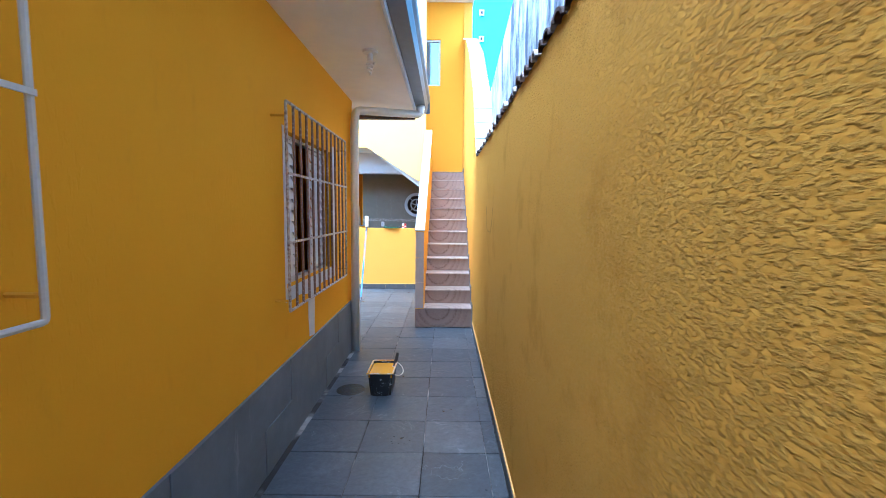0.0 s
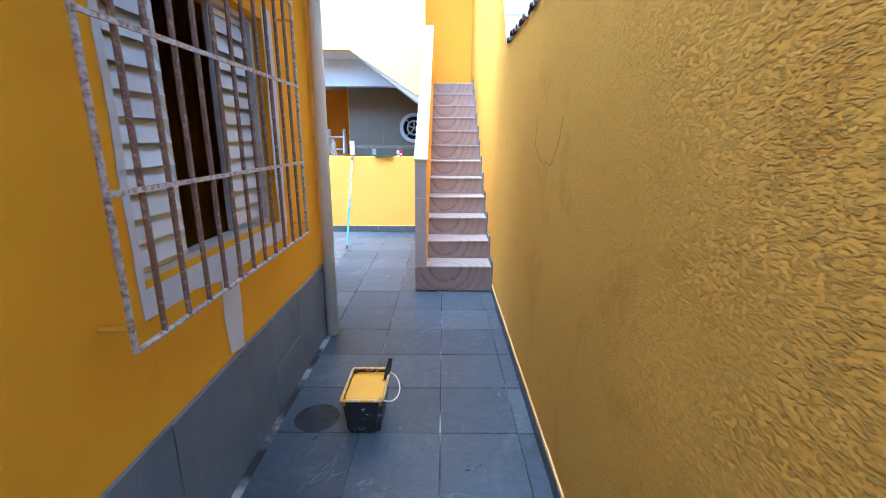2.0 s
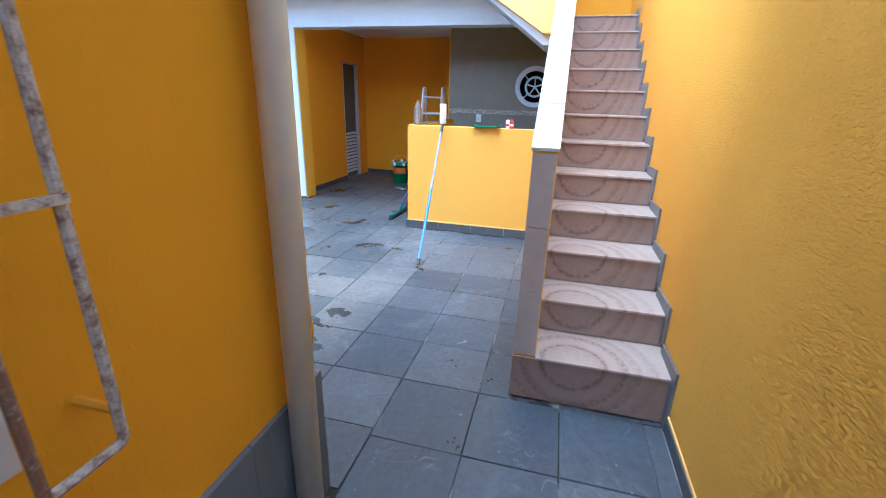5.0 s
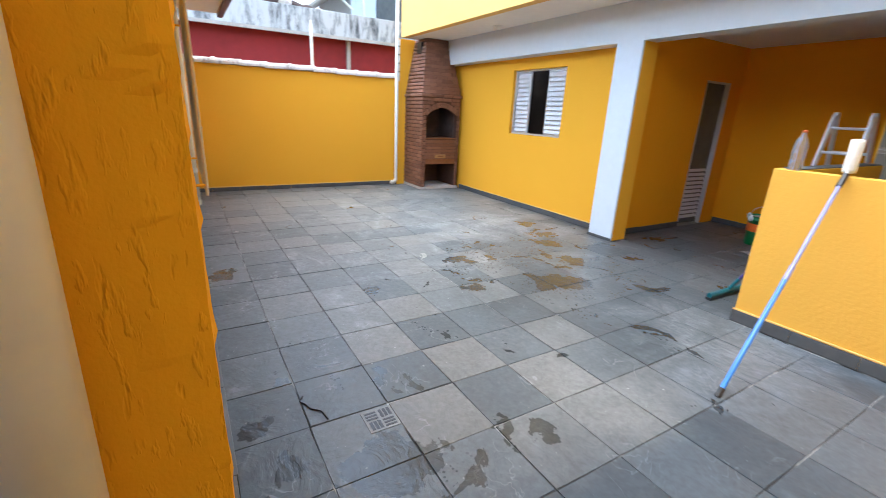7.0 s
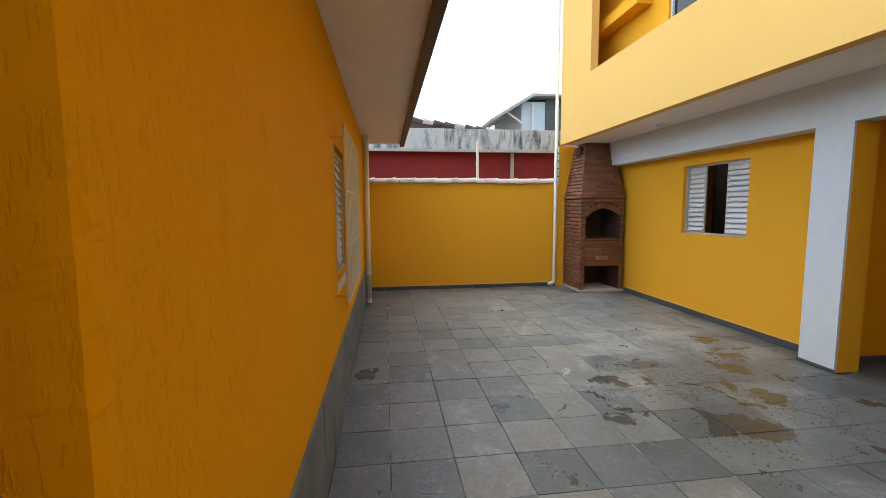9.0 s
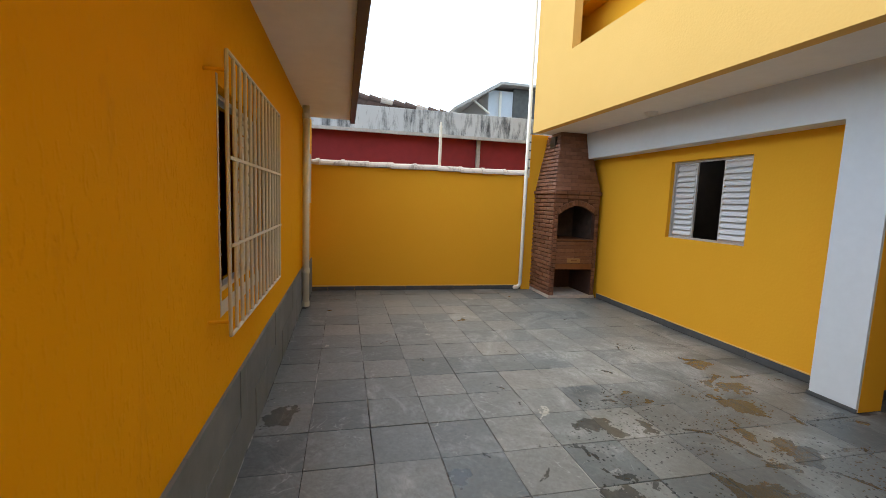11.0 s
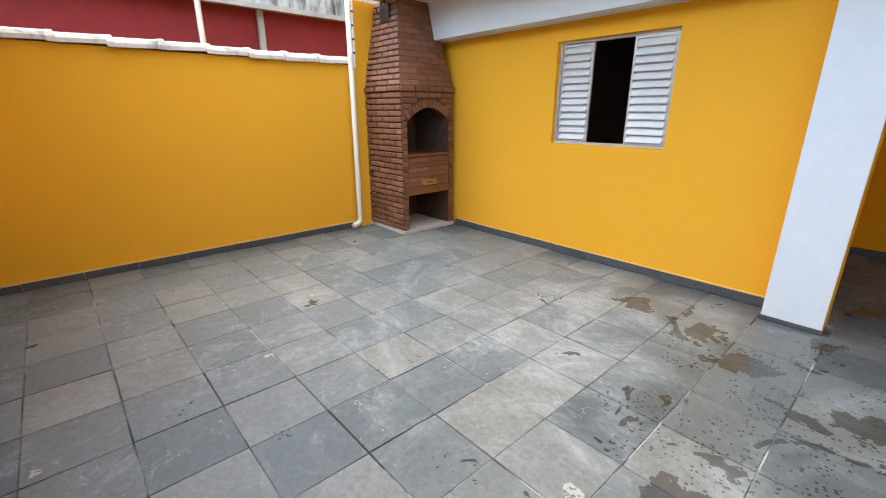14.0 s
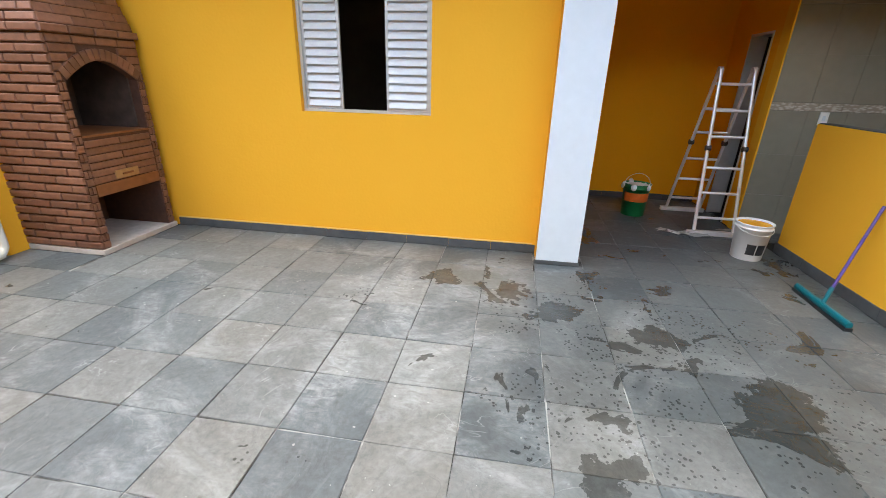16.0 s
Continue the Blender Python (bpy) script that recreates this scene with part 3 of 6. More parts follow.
floor = structure("floor", boxed(-8.4, 0.6, -4.2, 11.8, -0.055, -0.0055), M_MORTAR, "dark mortar bed under grey slate slabs", "floor")

# house on the passage
WIN_A = (2.83, 3.88, 0.97, 1.94)
WIN_C = (-0.05, 1.0, 1.30, 2.15)
WIN_B = (-4.50, -3.43, 0.97, 1.94)
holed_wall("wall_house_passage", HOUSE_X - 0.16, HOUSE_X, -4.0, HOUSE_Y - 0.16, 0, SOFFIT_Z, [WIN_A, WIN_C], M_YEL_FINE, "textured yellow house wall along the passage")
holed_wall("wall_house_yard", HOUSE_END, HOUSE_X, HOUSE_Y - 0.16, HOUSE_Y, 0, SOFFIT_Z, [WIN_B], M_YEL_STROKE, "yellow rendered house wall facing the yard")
structure("wall_house_end", boxed(HOUSE_END, HOUSE_END + 0.16, -4.0, HOUSE_Y - 0.16, 0, SOFFIT_Z), M_YEL, "yellow end wall of the house", "wall")
structure("wall_house_rear", boxed(HOUSE_END + 0.16, HOUSE_X - 0.16, -4.0, -3.84, 0, SOFFIT_Z), M_UNLIT, "plain rear wall inside the house", "wall")
structure("wall_room_divider", boxed(HOUSE_END + 0.16, HOUSE_X - 0.16, 1.9, 2.02, 0, SOFFIT_Z), M_UNLIT, "inner wall of an unlit room, its darkness in the colour", "wall")
structure("wall_room_divider_2", boxed(-2.6, -2.48, 2.02, HOUSE_Y - 0.16, 0, SOFFIT_Z), M_UNLIT, "inner wall of an unlit room, its darkness in the colour", "wall")
structure("ceiling_house", boxed(HOUSE_END - 0.62, -0.285, -4.0, 5.34, SOFFIT_Z, SOFFIT_Z + 0.06), M_SOFFIT, "off-white boarded eaves soffit of the house", "ceiling")

# roof, gutter and fascia of the house
bm = bmesh.new()
x0, x1, y0, y1, zb, zt = HOUSE_END - 0.70, -0.15, -4.0, 5.44, SOFFIT_Z + 0.20, 3.55
low = [bm.verts.new(p) for p in ((x0, y0, zb), (x1, y0, zb), (x1, y1, zb), (x0, y1, zb))]
top = [bm.verts.new(p) for p in (((x0 + x1) / 2, y0, zt), ((x0 + x1) / 2, 2.2, zt))]
for f in ((low[0], low[1], top[0]), (low[1], low[2], top[1], top[0]), (low[2], low[3], top[1]), (low[3], low[0], top[0], top[1]), (low[3], low[2], low[1], low[0])):
    bm.faces.new(f)
structure("roof_house", bm, M_ROOF, "weathered clay tile roof of the house", "roof")
structure("trim_fascia_yard", boxed(HOUSE_END - 0.62, -0.285, 5.34, 5.41, SOFFIT_Z - 0.05, SOFFIT_Z + 0.20, 0.004), M_FASCIA, "dark brown fascia board under the eaves", "fascia")
structure("trim_fascia_passage", boxed(-0.285, -0.262, -4.0, 5.34, SOFFIT_Z - 0.01, SOFFIT_Z + 0.20, 0.003), M_WHITE, "white fascia board behind the gutter", "fascia")

gutter = thing("roof_gutter", "grey metal box gutter along the eaves", "gutter")
bm = prism(bmesh.new(), [(-0.258, 2.60), (-0.15, 2.60), (-0.135, 2.66), (-0.135, 2.70), (-0.115, 2.72), (-0.115, 2.79), (-0.125, 2.79), (-0.125, 2.73), (-0.145, 2.71), (-0.16, 2.61), (-0.25, 2.61), (-0.25, 2.79), (-0.258, 2.79)], "y", -4.0, 5.36)
part("trough", bm, M_GUTTER, gutter)
part("end_cap", boxed(-0.262, -0.112, 5.361, 5.366, 2.595, 2.795), M_GUTTER, gutter)

# slate plinth slabs round the house
plinth = thing("plinth", "slate slabs set along the foot of the house wall", "plinth")
plinth["kind"] = "structure"
y = -3.9
k = 0
while y < HOUSE_Y - 0.02:
    y2 = min(y + 0.395, HOUSE_Y)
    for z0, z1 in ((0.0, 0.258), (0.260, 0.525)):
        part("slab", boxed(HOUSE_X + 0.001, HOUSE_X + 0.016 + 0.002 * ((k * 7) % 3), y + 0.001, y2 - 0.001, z0, z1, 0.002), M_PLINTH, plinth)
        k += 1
    y = y2
for xa_, xb_ in ((BACK_X + 0.016, -7.72), (-7.72, HOUSE_END - 0.003)):
    for z0, z1 in ((0.0, 0.258), (0.260, 0.525)):
        part("slab", boxed(xa_ + 0.001, xb_ - 0.001, 4.786, 4.803, z0, z1, 0.002), M_PLINTH, plinth)
x = HOUSE_END
while x < HOUSE_X + 0.01:
    x2 = min(x + 0.395, HOUSE_X + 0.016)
    for z0, z1 in ((0.0, 0.258), (0.260, 0.525)):
        part("slab", boxed(x + 0.001, x2 - 0.001, HOUSE_Y + 0.001, HOUSE_Y + 0.016 + 0.002 * ((k * 5) % 3), z0, z1, 0.002), M_PLINTH, plinth)
        k += 1
    x = x2

# wall on the other side of the passage, rising with the stairs
prof = [(-4.0, -0.05), (11.8, -0.05), (11.8, 5.7), (9.35, 5.7), (9.3, 4.95), (7.9, 4.4), (6.7, 3.75), (6.0, 3.2), (5.55, 2.85), (4.97, 2.06), (-4.0, 2.03)]
wall_rough = structure("wall_passage_side", prism(bmesh.new(), prof, "x", WALL_R, WALL_R + 0.17), M_YEL_ROUGH, "high yellow boundary wall with coarse textured paint", "wall")
structure("wall_passage_end", boxed(HOUSE_X, WALL_R, -4.0, -3.85, 0, 2.6), M_YEL, "plain yellow wall closing the passage", "wall")
def skirting_run(name, along, a, b, c0, c1, high, label):
    """Slate skirting laid piece by piece along x or y."""
    run = tagged(new(name), label, "skirting", "", "structure")
    count = max(1, round((b - a) / 0.40))
    for i in range(count):
        p, q = a + (b - a) * i / count + 0.0015, a + (b - a) * (i + 1) / count - 0.0015
        h = high - 0.002 * ((i * 5) % 3)
        d0, d1 = (c0, c1) if i % 3 else (c0 - 0.001, c1 + 0.0)
        part("slate", boxed(p, q, d0, d1, 0, h, 0.002) if along == "x" else boxed(d0, d1, p, q, 0, h, 0.002), M_SKIRT, run)
    return run


skirting_run("baseboard_passage", "y", -3.8, 5.5, WALL_R - 0.012, WALL_R - 0.001, 0.07, "dark slate skirting along the boundary wall")

crack_line = bent([(WALL_R, 3.87, 1.50), (WALL_R, 3.885, 1.37), (WALL_R, 3.80, 1.32), (WALL_R, 3.70, 1.288), (WALL_R, 3.62, 1.30), (WALL_R, 3.55, 1.28), (WALL_R, 3.48, 1.345), (WALL_R, 3.43, 1.40), (WALL_R, 3.405, 1.48)], 0.02, 2)
part("crack", sweep(bmesh.new(), crack_line, [0.0018 + 0.0008 * math.sin(3 * i) for i in range(len(crack_line))], 5), M_CRACK, wall_rough, "thin dark crack in the paint")

# yard boundary wall
back = structure("wall_back", boxed(BACK_X - 0.16, BACK_X, -4.0, FACADE_Y, 0, 1.94), M_YEL, "smooth yellow boundary wall of the yard", "wall")
skirting_run("baseboard_back", "y", 3.0, 8.3, BACK_X + 0.002, BACK_X + 0.014, 0.065, "dark slate skirting along the yard wall")
holed_wall("wall_gap_front", BACK_X + 0.002, HOUSE_END - 0.002, 4.60, 4.785, 0, SOFFIT_Z, [(-7.98, -7.50, 1.36, 2.06)], M_YEL, "yellow wall joining the house to the boundary wall")
shutter = tagged(new("window_8"), "narrow grey-white shutter in the joining wall", "window", "", "structure")
for z0, z1 in ((1.362, 1.70), (1.705, 2.058)):
    part("shutter_leaf", boxed(-7.978, -7.502, 4.70, 4.797, z0, z1, 0.004), M_FRAME, shutter)
structure("wall_gap_end", boxed(BACK_X, HOUSE_END, -4.0, -3.85, 0, 2.6), M_YEL, "plain yellow wall closing the side gap", "wall")

# rear building: ground floor
WIN_R = (-6.01, -4.895, 1.118, 2.056)
holed_wall("wall_rear_window", BACK_X, -3.952, WIN_Y, WIN_Y + 0.15, 0, SLAB_Z, [WIN_R], M_YEL, "smooth yellow wall with a louvred window")
structure("wall_rear_end", boxed(BACK_X - 0.01, BACK_X + 0.04, FACADE_Y + 0.003, 11.7, 0, SLAB_Z), M_YEL, "yellow end wall of the rear building", "wall")
structure("wall_rear_column", boxed(-3.952, -3.613, 9.045, 9.07, 0, 2.215), M_WHITE, "white painted column face at the kitchen opening", "column")
structure("wall_rear_column_side", boxed(-3.952, -3.611, 9.07, 9.30, 0, 2.214), M_YEL, "yellow painted flank of the column", "column")
structure("wall_rear_beam", boxed(BACK_X + 0.04, -0.30, 9.045, 9.265, 2.215, SLAB_Z), M_WHITE, "white painted beam over the opening", "beam")
DOOR_L = (10.64, 11.20, 0, 1.94)
holed_wall("wall_kitchen_side", -3.952, -3.77, 9.301, 11.65, 0, 2.45, [DOOR_L], M_YEL_KITCHEN_BOUNCE, "yellow side wall of the open kitchen")
structure("wall_rear_room_back", boxed(BACK_X + 0.04, -3.954, 11.5, 11.65, 0, SLAB_Z), M_UNLIT, "wall inside the rear room, its darkness in the colour", "wall")
structure("wall_kitchen_back", boxed(-3.77, -1.86, 11.51, 11.66, 0, 2.45), M_YEL_KITCHEN_BOUNCE, "yellow back wall of the open kitchen", "wall")
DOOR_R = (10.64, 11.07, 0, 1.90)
holed_wall("wall_kitchen_door", -1.86, -1.72, 10.49, 11.73, 0, 2.45, [DOOR_R], M_YEL_KITCHEN_BOUNCE, "yellow wall with an open doorway")
structure("ceiling_store", boxed(-0.29, WALL_R, 9.502, 11.75, 2.40, 2.46), M_WHITE, "white painted ceiling of the store", "ceiling")
structure("ceiling_kitchen", boxed(-3.77, -0.292, 9.265, 11.75, 2.40, 2.46), M_WHITE, "white painted kitchen ceiling", "ceiling")
structure("wall_store_back", boxed(-1.72, WALL_R, 11.6, 11.73, 0, 2.40), M_UNLIT, "wall of the unlit store, its darkness in the colour", "wall")

ROUND = (-0.60, 1.60, 0.235)
bm = bmesh.new()
n, yw = 40, 10.358
circ = [(ROUND[0] + ROUND[2] * math.cos(2 * math.pi * i / n), ROUND[1] + ROUND[2] * math.sin(2 * math.pi * i / n)) for i in range(n)]
xa, xb, za, zc = -1.86, WALL_R, 0.0, 2.40
def rim(px, pz):
    """Where the line from the round opening's middle through a point meets the wall's edge."""
    dx, dz = px - ROUND[0], pz - ROUND[1]
    s = min(((xb if dx > 0 else xa) - ROUND[0]) / dx if abs(dx) > 1e-9 else 1e9, ((zc if dz > 0 else za) - ROUND[1]) / dz if abs(dz) > 1e-9 else 1e9)
    return ROUND[0] + s * dx, ROUND[1] + s * dz
outer = [rim(*c) for c in circ]
ring = [[bm.verts.new((p[0], yy, p[1])) for p in pts] for pts, yy in ((circ, yw), (outer, yw), (outer, yw + 0.14), (circ, yw + 0.14))]
for i in range(n):
    j = (i + 1) % n
    for a, b in zip(ring, ring[1:] + ring[:1]):
        bm.faces.new((a[i], a[j], b[j], b[i]))
wall_tiled = structure("wall_kitchen_tiled", bm, M_GROUT, "grey tiled kitchen wall with a round window", "wall")

# rear building: upper floor over the yard
ux0 = BACK_X + 0.16
bm = prism(bmesh.new(), [(ux0, SLAB_Z), (-1.38, SLAB_Z), (-0.44, 2.02), (-0.292, 2.02), (-0.292, 5.6), (-1.5, 5.6), (-1.5, 3.59), (-6.90, 3.59), (-6.90, 5.6), (ux0, 5.6)], "y", FACADE_Y, FACADE_Y + 0.12)
structure("wall_upper_front", bm, M_YEL_BEAD_SKYLIT, "yellow upper storey front with a long balcony opening", "wall")
structure("ceiling_overhang", boxed(ux0, -1.38, FACADE_Y + 0.12, 9.27, SLAB_Z, SLAB_Z + 0.10), M_SOFFIT, "off-white underside of the upper floor", "ceiling")
structure("ceiling_rear_room", boxed(ux0, -3.952, 9.27, 11.65, SLAB_Z, SLAB_Z + 0.10), M_SOFFIT, "ceiling slab of the rear room", "ceiling")
structure("ceiling_upper", boxed(ux0 - 0.1, 0.62, FACADE_Y - 0.12, 12.0, 5.7, 5.85), M_SOFFIT, "off-white roof slab of the rear building", "ceiling")
WIN_U = (-5.75, -4.60, 3.30, 4.80)
WIN_S = (-0.62, -0.045, 4.04, 4.97)
holed_wall("wall_upper_inner", ux0 + 0.12, -1.5, 8.75, 8.9, SLAB_Z + 0.1, 5.7, [WIN_U], M_YEL, "yellow inner wall of the balcony")
holed_wall("wall_upper_stair", -1.5, 0.60, 9.35, 9.5, 2.46, 5.7, [WIN_S], M_YEL, "yellow wall above the stair landing")
structure("wall_landing", boxed(-0.29, 0.60, 9.35, 9.5, 1.95, 2.46), M_YEL, "yellow wall behind the stair landing", "wall")
structure("wall_upper_side", boxed(ux0, ux0 + 0.12, FACADE_Y + 0.12, 9.35, SLAB_Z + 0.1, 5.7), M_YEL, "yellow end wall of the balcony", "wall")
structure("trim_upper_bracket", boxed(-7.4, -6.1, 8.52, 8.749, 4.26, 4.42), M_YEL, "yellow beam inside the balcony", "beam")
bm = prism(bmesh.new(), [(-1.38, SLAB_Z - 0.001), (-0.44, 1.93), (-0.294, 1.93), (-0.294, 2.19), (-1.38, 2.9)], "y", FACADE_Y + 0.12, 9.043)
structure("ceiling_stair_soffit", bm, M_WHITE, "pale grey sloping underside of the upper flight", "soffit")

# skirtings of the rear building
skirting_run("baseboard_rear", "x", -7.40, -3.954, WIN_Y - 0.013, WIN_Y - 0.001, 0.075, "dark slate skirting under the window wall")
skirting_run("baseboard_kitchen_side", "y", 9.302, 10.638, -3.768, -3.757, 0.075, "dark slate skirting in the kitchen")
skirting_run("baseboard_kitchen_back", "x", -3.755, -1.875, 11.497, 11.509, 0.075, "dark slate skirting on the kitchen back wall")
structure("baseboard_column", boxed(-3.965, -3.603, 9.033, 9.044, 0, 0.03, 0.002), M_SKIRT, "thin slate foot of the white column", "skirting")

# kitchen half walls
structure("wall_counter_front", boxed(-1.76, -0.292, 8.15, 8.27, 0, 1.135, 0.004), M_YEL_COUNTER_GLARE, "low yellow counter wall", "wall")
structure("wall_counter_side", boxed(-1.76, -1.64, 8.27, 9.78, 0, 1.135, 0.004), M_YEL, "low yellow counter wall, short return", "wall")
skirting_run("baseboard_counter_front", "x", -1.760, -0.292, 8.137, 8.149, 0.09, "dark slate skirting under the counter wall")
skirting_run("baseboard_counter_side", "y", 8.137, 9.79, -1.773, -1.762, 0.09, "dark slate skirting under the counter side wall")


# ---- windows, louvres and grilles ----
def out_box(bm, side, plane, u0, u1, d0, d1, z0, z1):
    """A box on a wall: u along the wall, d out from its face."""
    if side == "x+":
        return box(bm, plane + d0, plane + d1, u0, u1, z0, z1)
    if side == "y+":
        return box(bm, u0, u1, plane + d0, plane + d1, z0, z1)
    return box(bm, u0, u1, plane - d1, plane - d0, z0, z1)


def out_point(side, plane, u, d, z):
    return (plane + d, u, z) if side == "x+" else (u, plane + d, z) if side == "y+" else (u, plane - d, z)


def frame_of(bm, side, plane, u0, u1, d0, d1, z0, z1, w):
    out_box(bm, side, plane, u0, u1, d0, d1, z0, z0 + w)
    out_box(bm, side, plane, u0, u1, d0, d1, z1 - w, z1)
    out_box(bm, side, plane, u0, u0 + w, d0, d1, z0 + w, z1 - w)
    out_box(bm, side, plane, u1 - w, u1, d0, d1, z0 + w, z1 - w)
    return bm


def louvre_window(name, side, plane, hole, leaves, slats, deep, label):
    u0, u1, z0, z1 = hole
    win = tagged(new(name), label, "window", "", "structure")
    part("window_frame", frame_of(bmesh.new(), side, plane, u0 + 0.001, u1 - 0.001, -deep - 0.05, -deep, z0 + 0.001, z1 - 0.001, 0.022), M_FRAME, win)
    for a, b, d in leaves:
        la, lb = u0 + 0.024 + a * (u1 - u0 - 0.048), u0 + 0.024 + b * (u1 - u0 - 0.048)
        leaf = part("louvre_leaf", frame_of(bmesh.new(), side, plane, la, lb, -deep - d - 0.022, -deep - d, z0 + 0.026, z1 - 0.026, 0.022), M_FRAME, win)
        zz0, zz1 = z0 + 0.048, z1 - 0.048
        step = (zz1 - zz0) / slats
        for i in range(slats):
            z = zz0 + i * step
            sl = bmesh.new()
            prof = [(-deep - d - 0.022, z + step * 1.15), (-deep - d - 0.002, z + step * 0.6), (-deep - d + 0.016, z), (-deep - d + 0.012, z), (-deep - d - 0.006, z + step * 0.58), (-deep - d - 0.024, z + step * 1.13)]
            ends = [[sl.verts.new(out_point(side, plane, u, dd, zz)) for dd, zz in prof] for u in (la + 0.022, lb - 0.022)]
            sl.faces.new(ends[0])
            sl.faces.new(ends[1][::-1])
            for q in range(6):
                sl.faces.new((ends[0][q], ends[0][(q + 1) % 6], ends[1][(q + 1) % 6], ends[1][q]))
            part("slat", sl, M_LOUVRE, leaf)
    return win


louvre_window("window_1", "x+", HOUSE_X, WIN_A, [(0.0, 0.28, 0.0), (0.68, 1.0, 0.026)], 12, 0.05, "half-open sliding louvre window behind a grille")
louvre_window("window_2", "y+", HOUSE_Y, WIN_B, [(0.0, 0.361, 0.026), (0.847, 1.0, 0.0)], 12, 0.05, "half-open sliding louvre window behind a grille")
louvre_window("window_3", "y-", WIN_Y, WIN_R, [(0.0, 0.30, 0.026), (0.665, 1.0, 0.0)], 13, 0.05, "half-open white sliding louvre window")
louvre_window("window_4", "x+", HOUSE_X, WIN_C, [(0.0, 0.5, 0.0), (0.5, 1.0, 0.026)], 9, 0.05, "closed louvre window behind a grille")


def pane_window(name, side, plane, hole, label, glass):
    u0, u1, z0, z1 = hole
    win = tagged(new(name), label, "window", "", "structure")
    part("window_frame", frame_of(bmesh.new(), side, plane, u0 + 0.001, u1 - 0.001, -0.09, -0.03, z0 + 0.001, z1 - 0.001, 0.035), M_WHITE, win)
    part("pane", out_box(bmesh.new(), side, plane, u0 + 0.036, u1 - 0.036, -0.065, -0.06, z0 + 0.036, z1 - 0.036), glass, win)
    return win


pane_window("window_5", "y-", 8.75, WIN_U, "white framed window onto the balcony", M_GLASSDARK)
pane_window("window_6", "y-", 9.35, WIN_S, "window over the stairs, sky reflection put into its pale glass", M_GLASSBLUE)

# round kitchen window
rw = tagged(new("window_7"), "round window with a white spoked rim", "window", "", "structure")
bm = bmesh.new()
for ra, rb, ya, yb in ((0.215, 0.28, yw - 0.02, yw + 0.03), (0.115, 0.145, yw + 0.0, yw + 0.03)):
    rings = [[bm.verts.new((ROUND[0] + r * math.cos(2 * math.pi * i / 32), yy, ROUND[1] + r * math.sin(2 * math.pi * i / 32))) for i in range(32)] for r, yy in ((ra, ya), (rb, ya), (rb, yb), (ra, yb))]
    for a, b in zip(rings, rings[1:] + rings[:1]):
        for i in range(32):
            bm.faces.new((a[i], a[(i + 1) % 32], b[(i + 1) % 32], b[i]))
part("window_frame", bm, M_WHITE, rw)
for i in range(5):
    a = math.radians(20 + 72 * i)
    part("spoke", sweep(bmesh.new(), [(ROUND[0] + r * math.cos(a), yw + 0.015, ROUND[1] + r * math.sin(a)) for r in (0.0, 0.14)], 0.011, 8), M_WHITE, rw)
for i in range(4):
    a = math.radians(45 + 90 * i)
    part("spoke", sweep(bmesh.new(), [(ROUND[0] + r * math.cos(a), yw + 0.02, ROUND[1] + r * math.sin(a)) for r in (0.14, 0.22)], 0.009, 8), M_WHITE, rw)


def grille(side, plane, u0, u1, z0, z1, bars, rails, iron, rod, label):
    """Iron bars standing off the wall on short stubs."""
    g = thing("window_grille", label, "grille", "window grilles")
    d = 0.085
    part("outer_frame", sweep(bmesh.new(), bent([out_point(side, plane, u, d, z) for u, z in ((u0, z0), (u1, z0), (u1, z1), (u0, z1), (u0, z0))], 0.012, 3), 0.0085, 8), iron, g)
    for i in range(1, bars + 1):
        u = u0 + (u1 - u0) * i / (bars + 1)
        part("bar", sweep(bmesh.new(), [out_point(side, plane, u + 0.002 * math.sin(7 * i + k), d, z0 + (z1 - z0) * k / 4) for k in range(5)], 0.0085, 8), rod, g)
    for z in rails:
        part("rail", out_box(bmesh.new(), side, plane, u0 - 0.006, u1 + 0.006, d + 0.006, d + 0.012, z - 0.007, z + 0.007), iron, g)
    for u in (u0, u1):
        for z in (z0 + 0.06, z1 - 0.08):
            part("wall_stub", sweep(bmesh.new(), [out_point(side, plane, u, -0.02, z), out_point(side, plane, u, d - 0.006, z)], 0.008, 6), M_YEL, g, "stub painted over in yellow")
    return g


grille("x+", HOUSE_X, 2.64, 4.06, 0.87, 2.06, 11, (1.27, 1.66), M_IRON, M_IRON_RUSTY, "white iron window grille chipped to rust")
grille("y+", HOUSE_Y, -4.65, -3.24, 0.865, 2.03, 12, (1.25, 1.61), M_IRON_CREAM, M_IRON_CREAM, "white iron window grille with peeling paint")
grille("x+", HOUSE_X, -0.2, 1.14, 1.20, 2.28, 9, (1.70,), M_IRON_CREAM, M_IRON_CREAM, "white iron window grille, heavier outer bar")

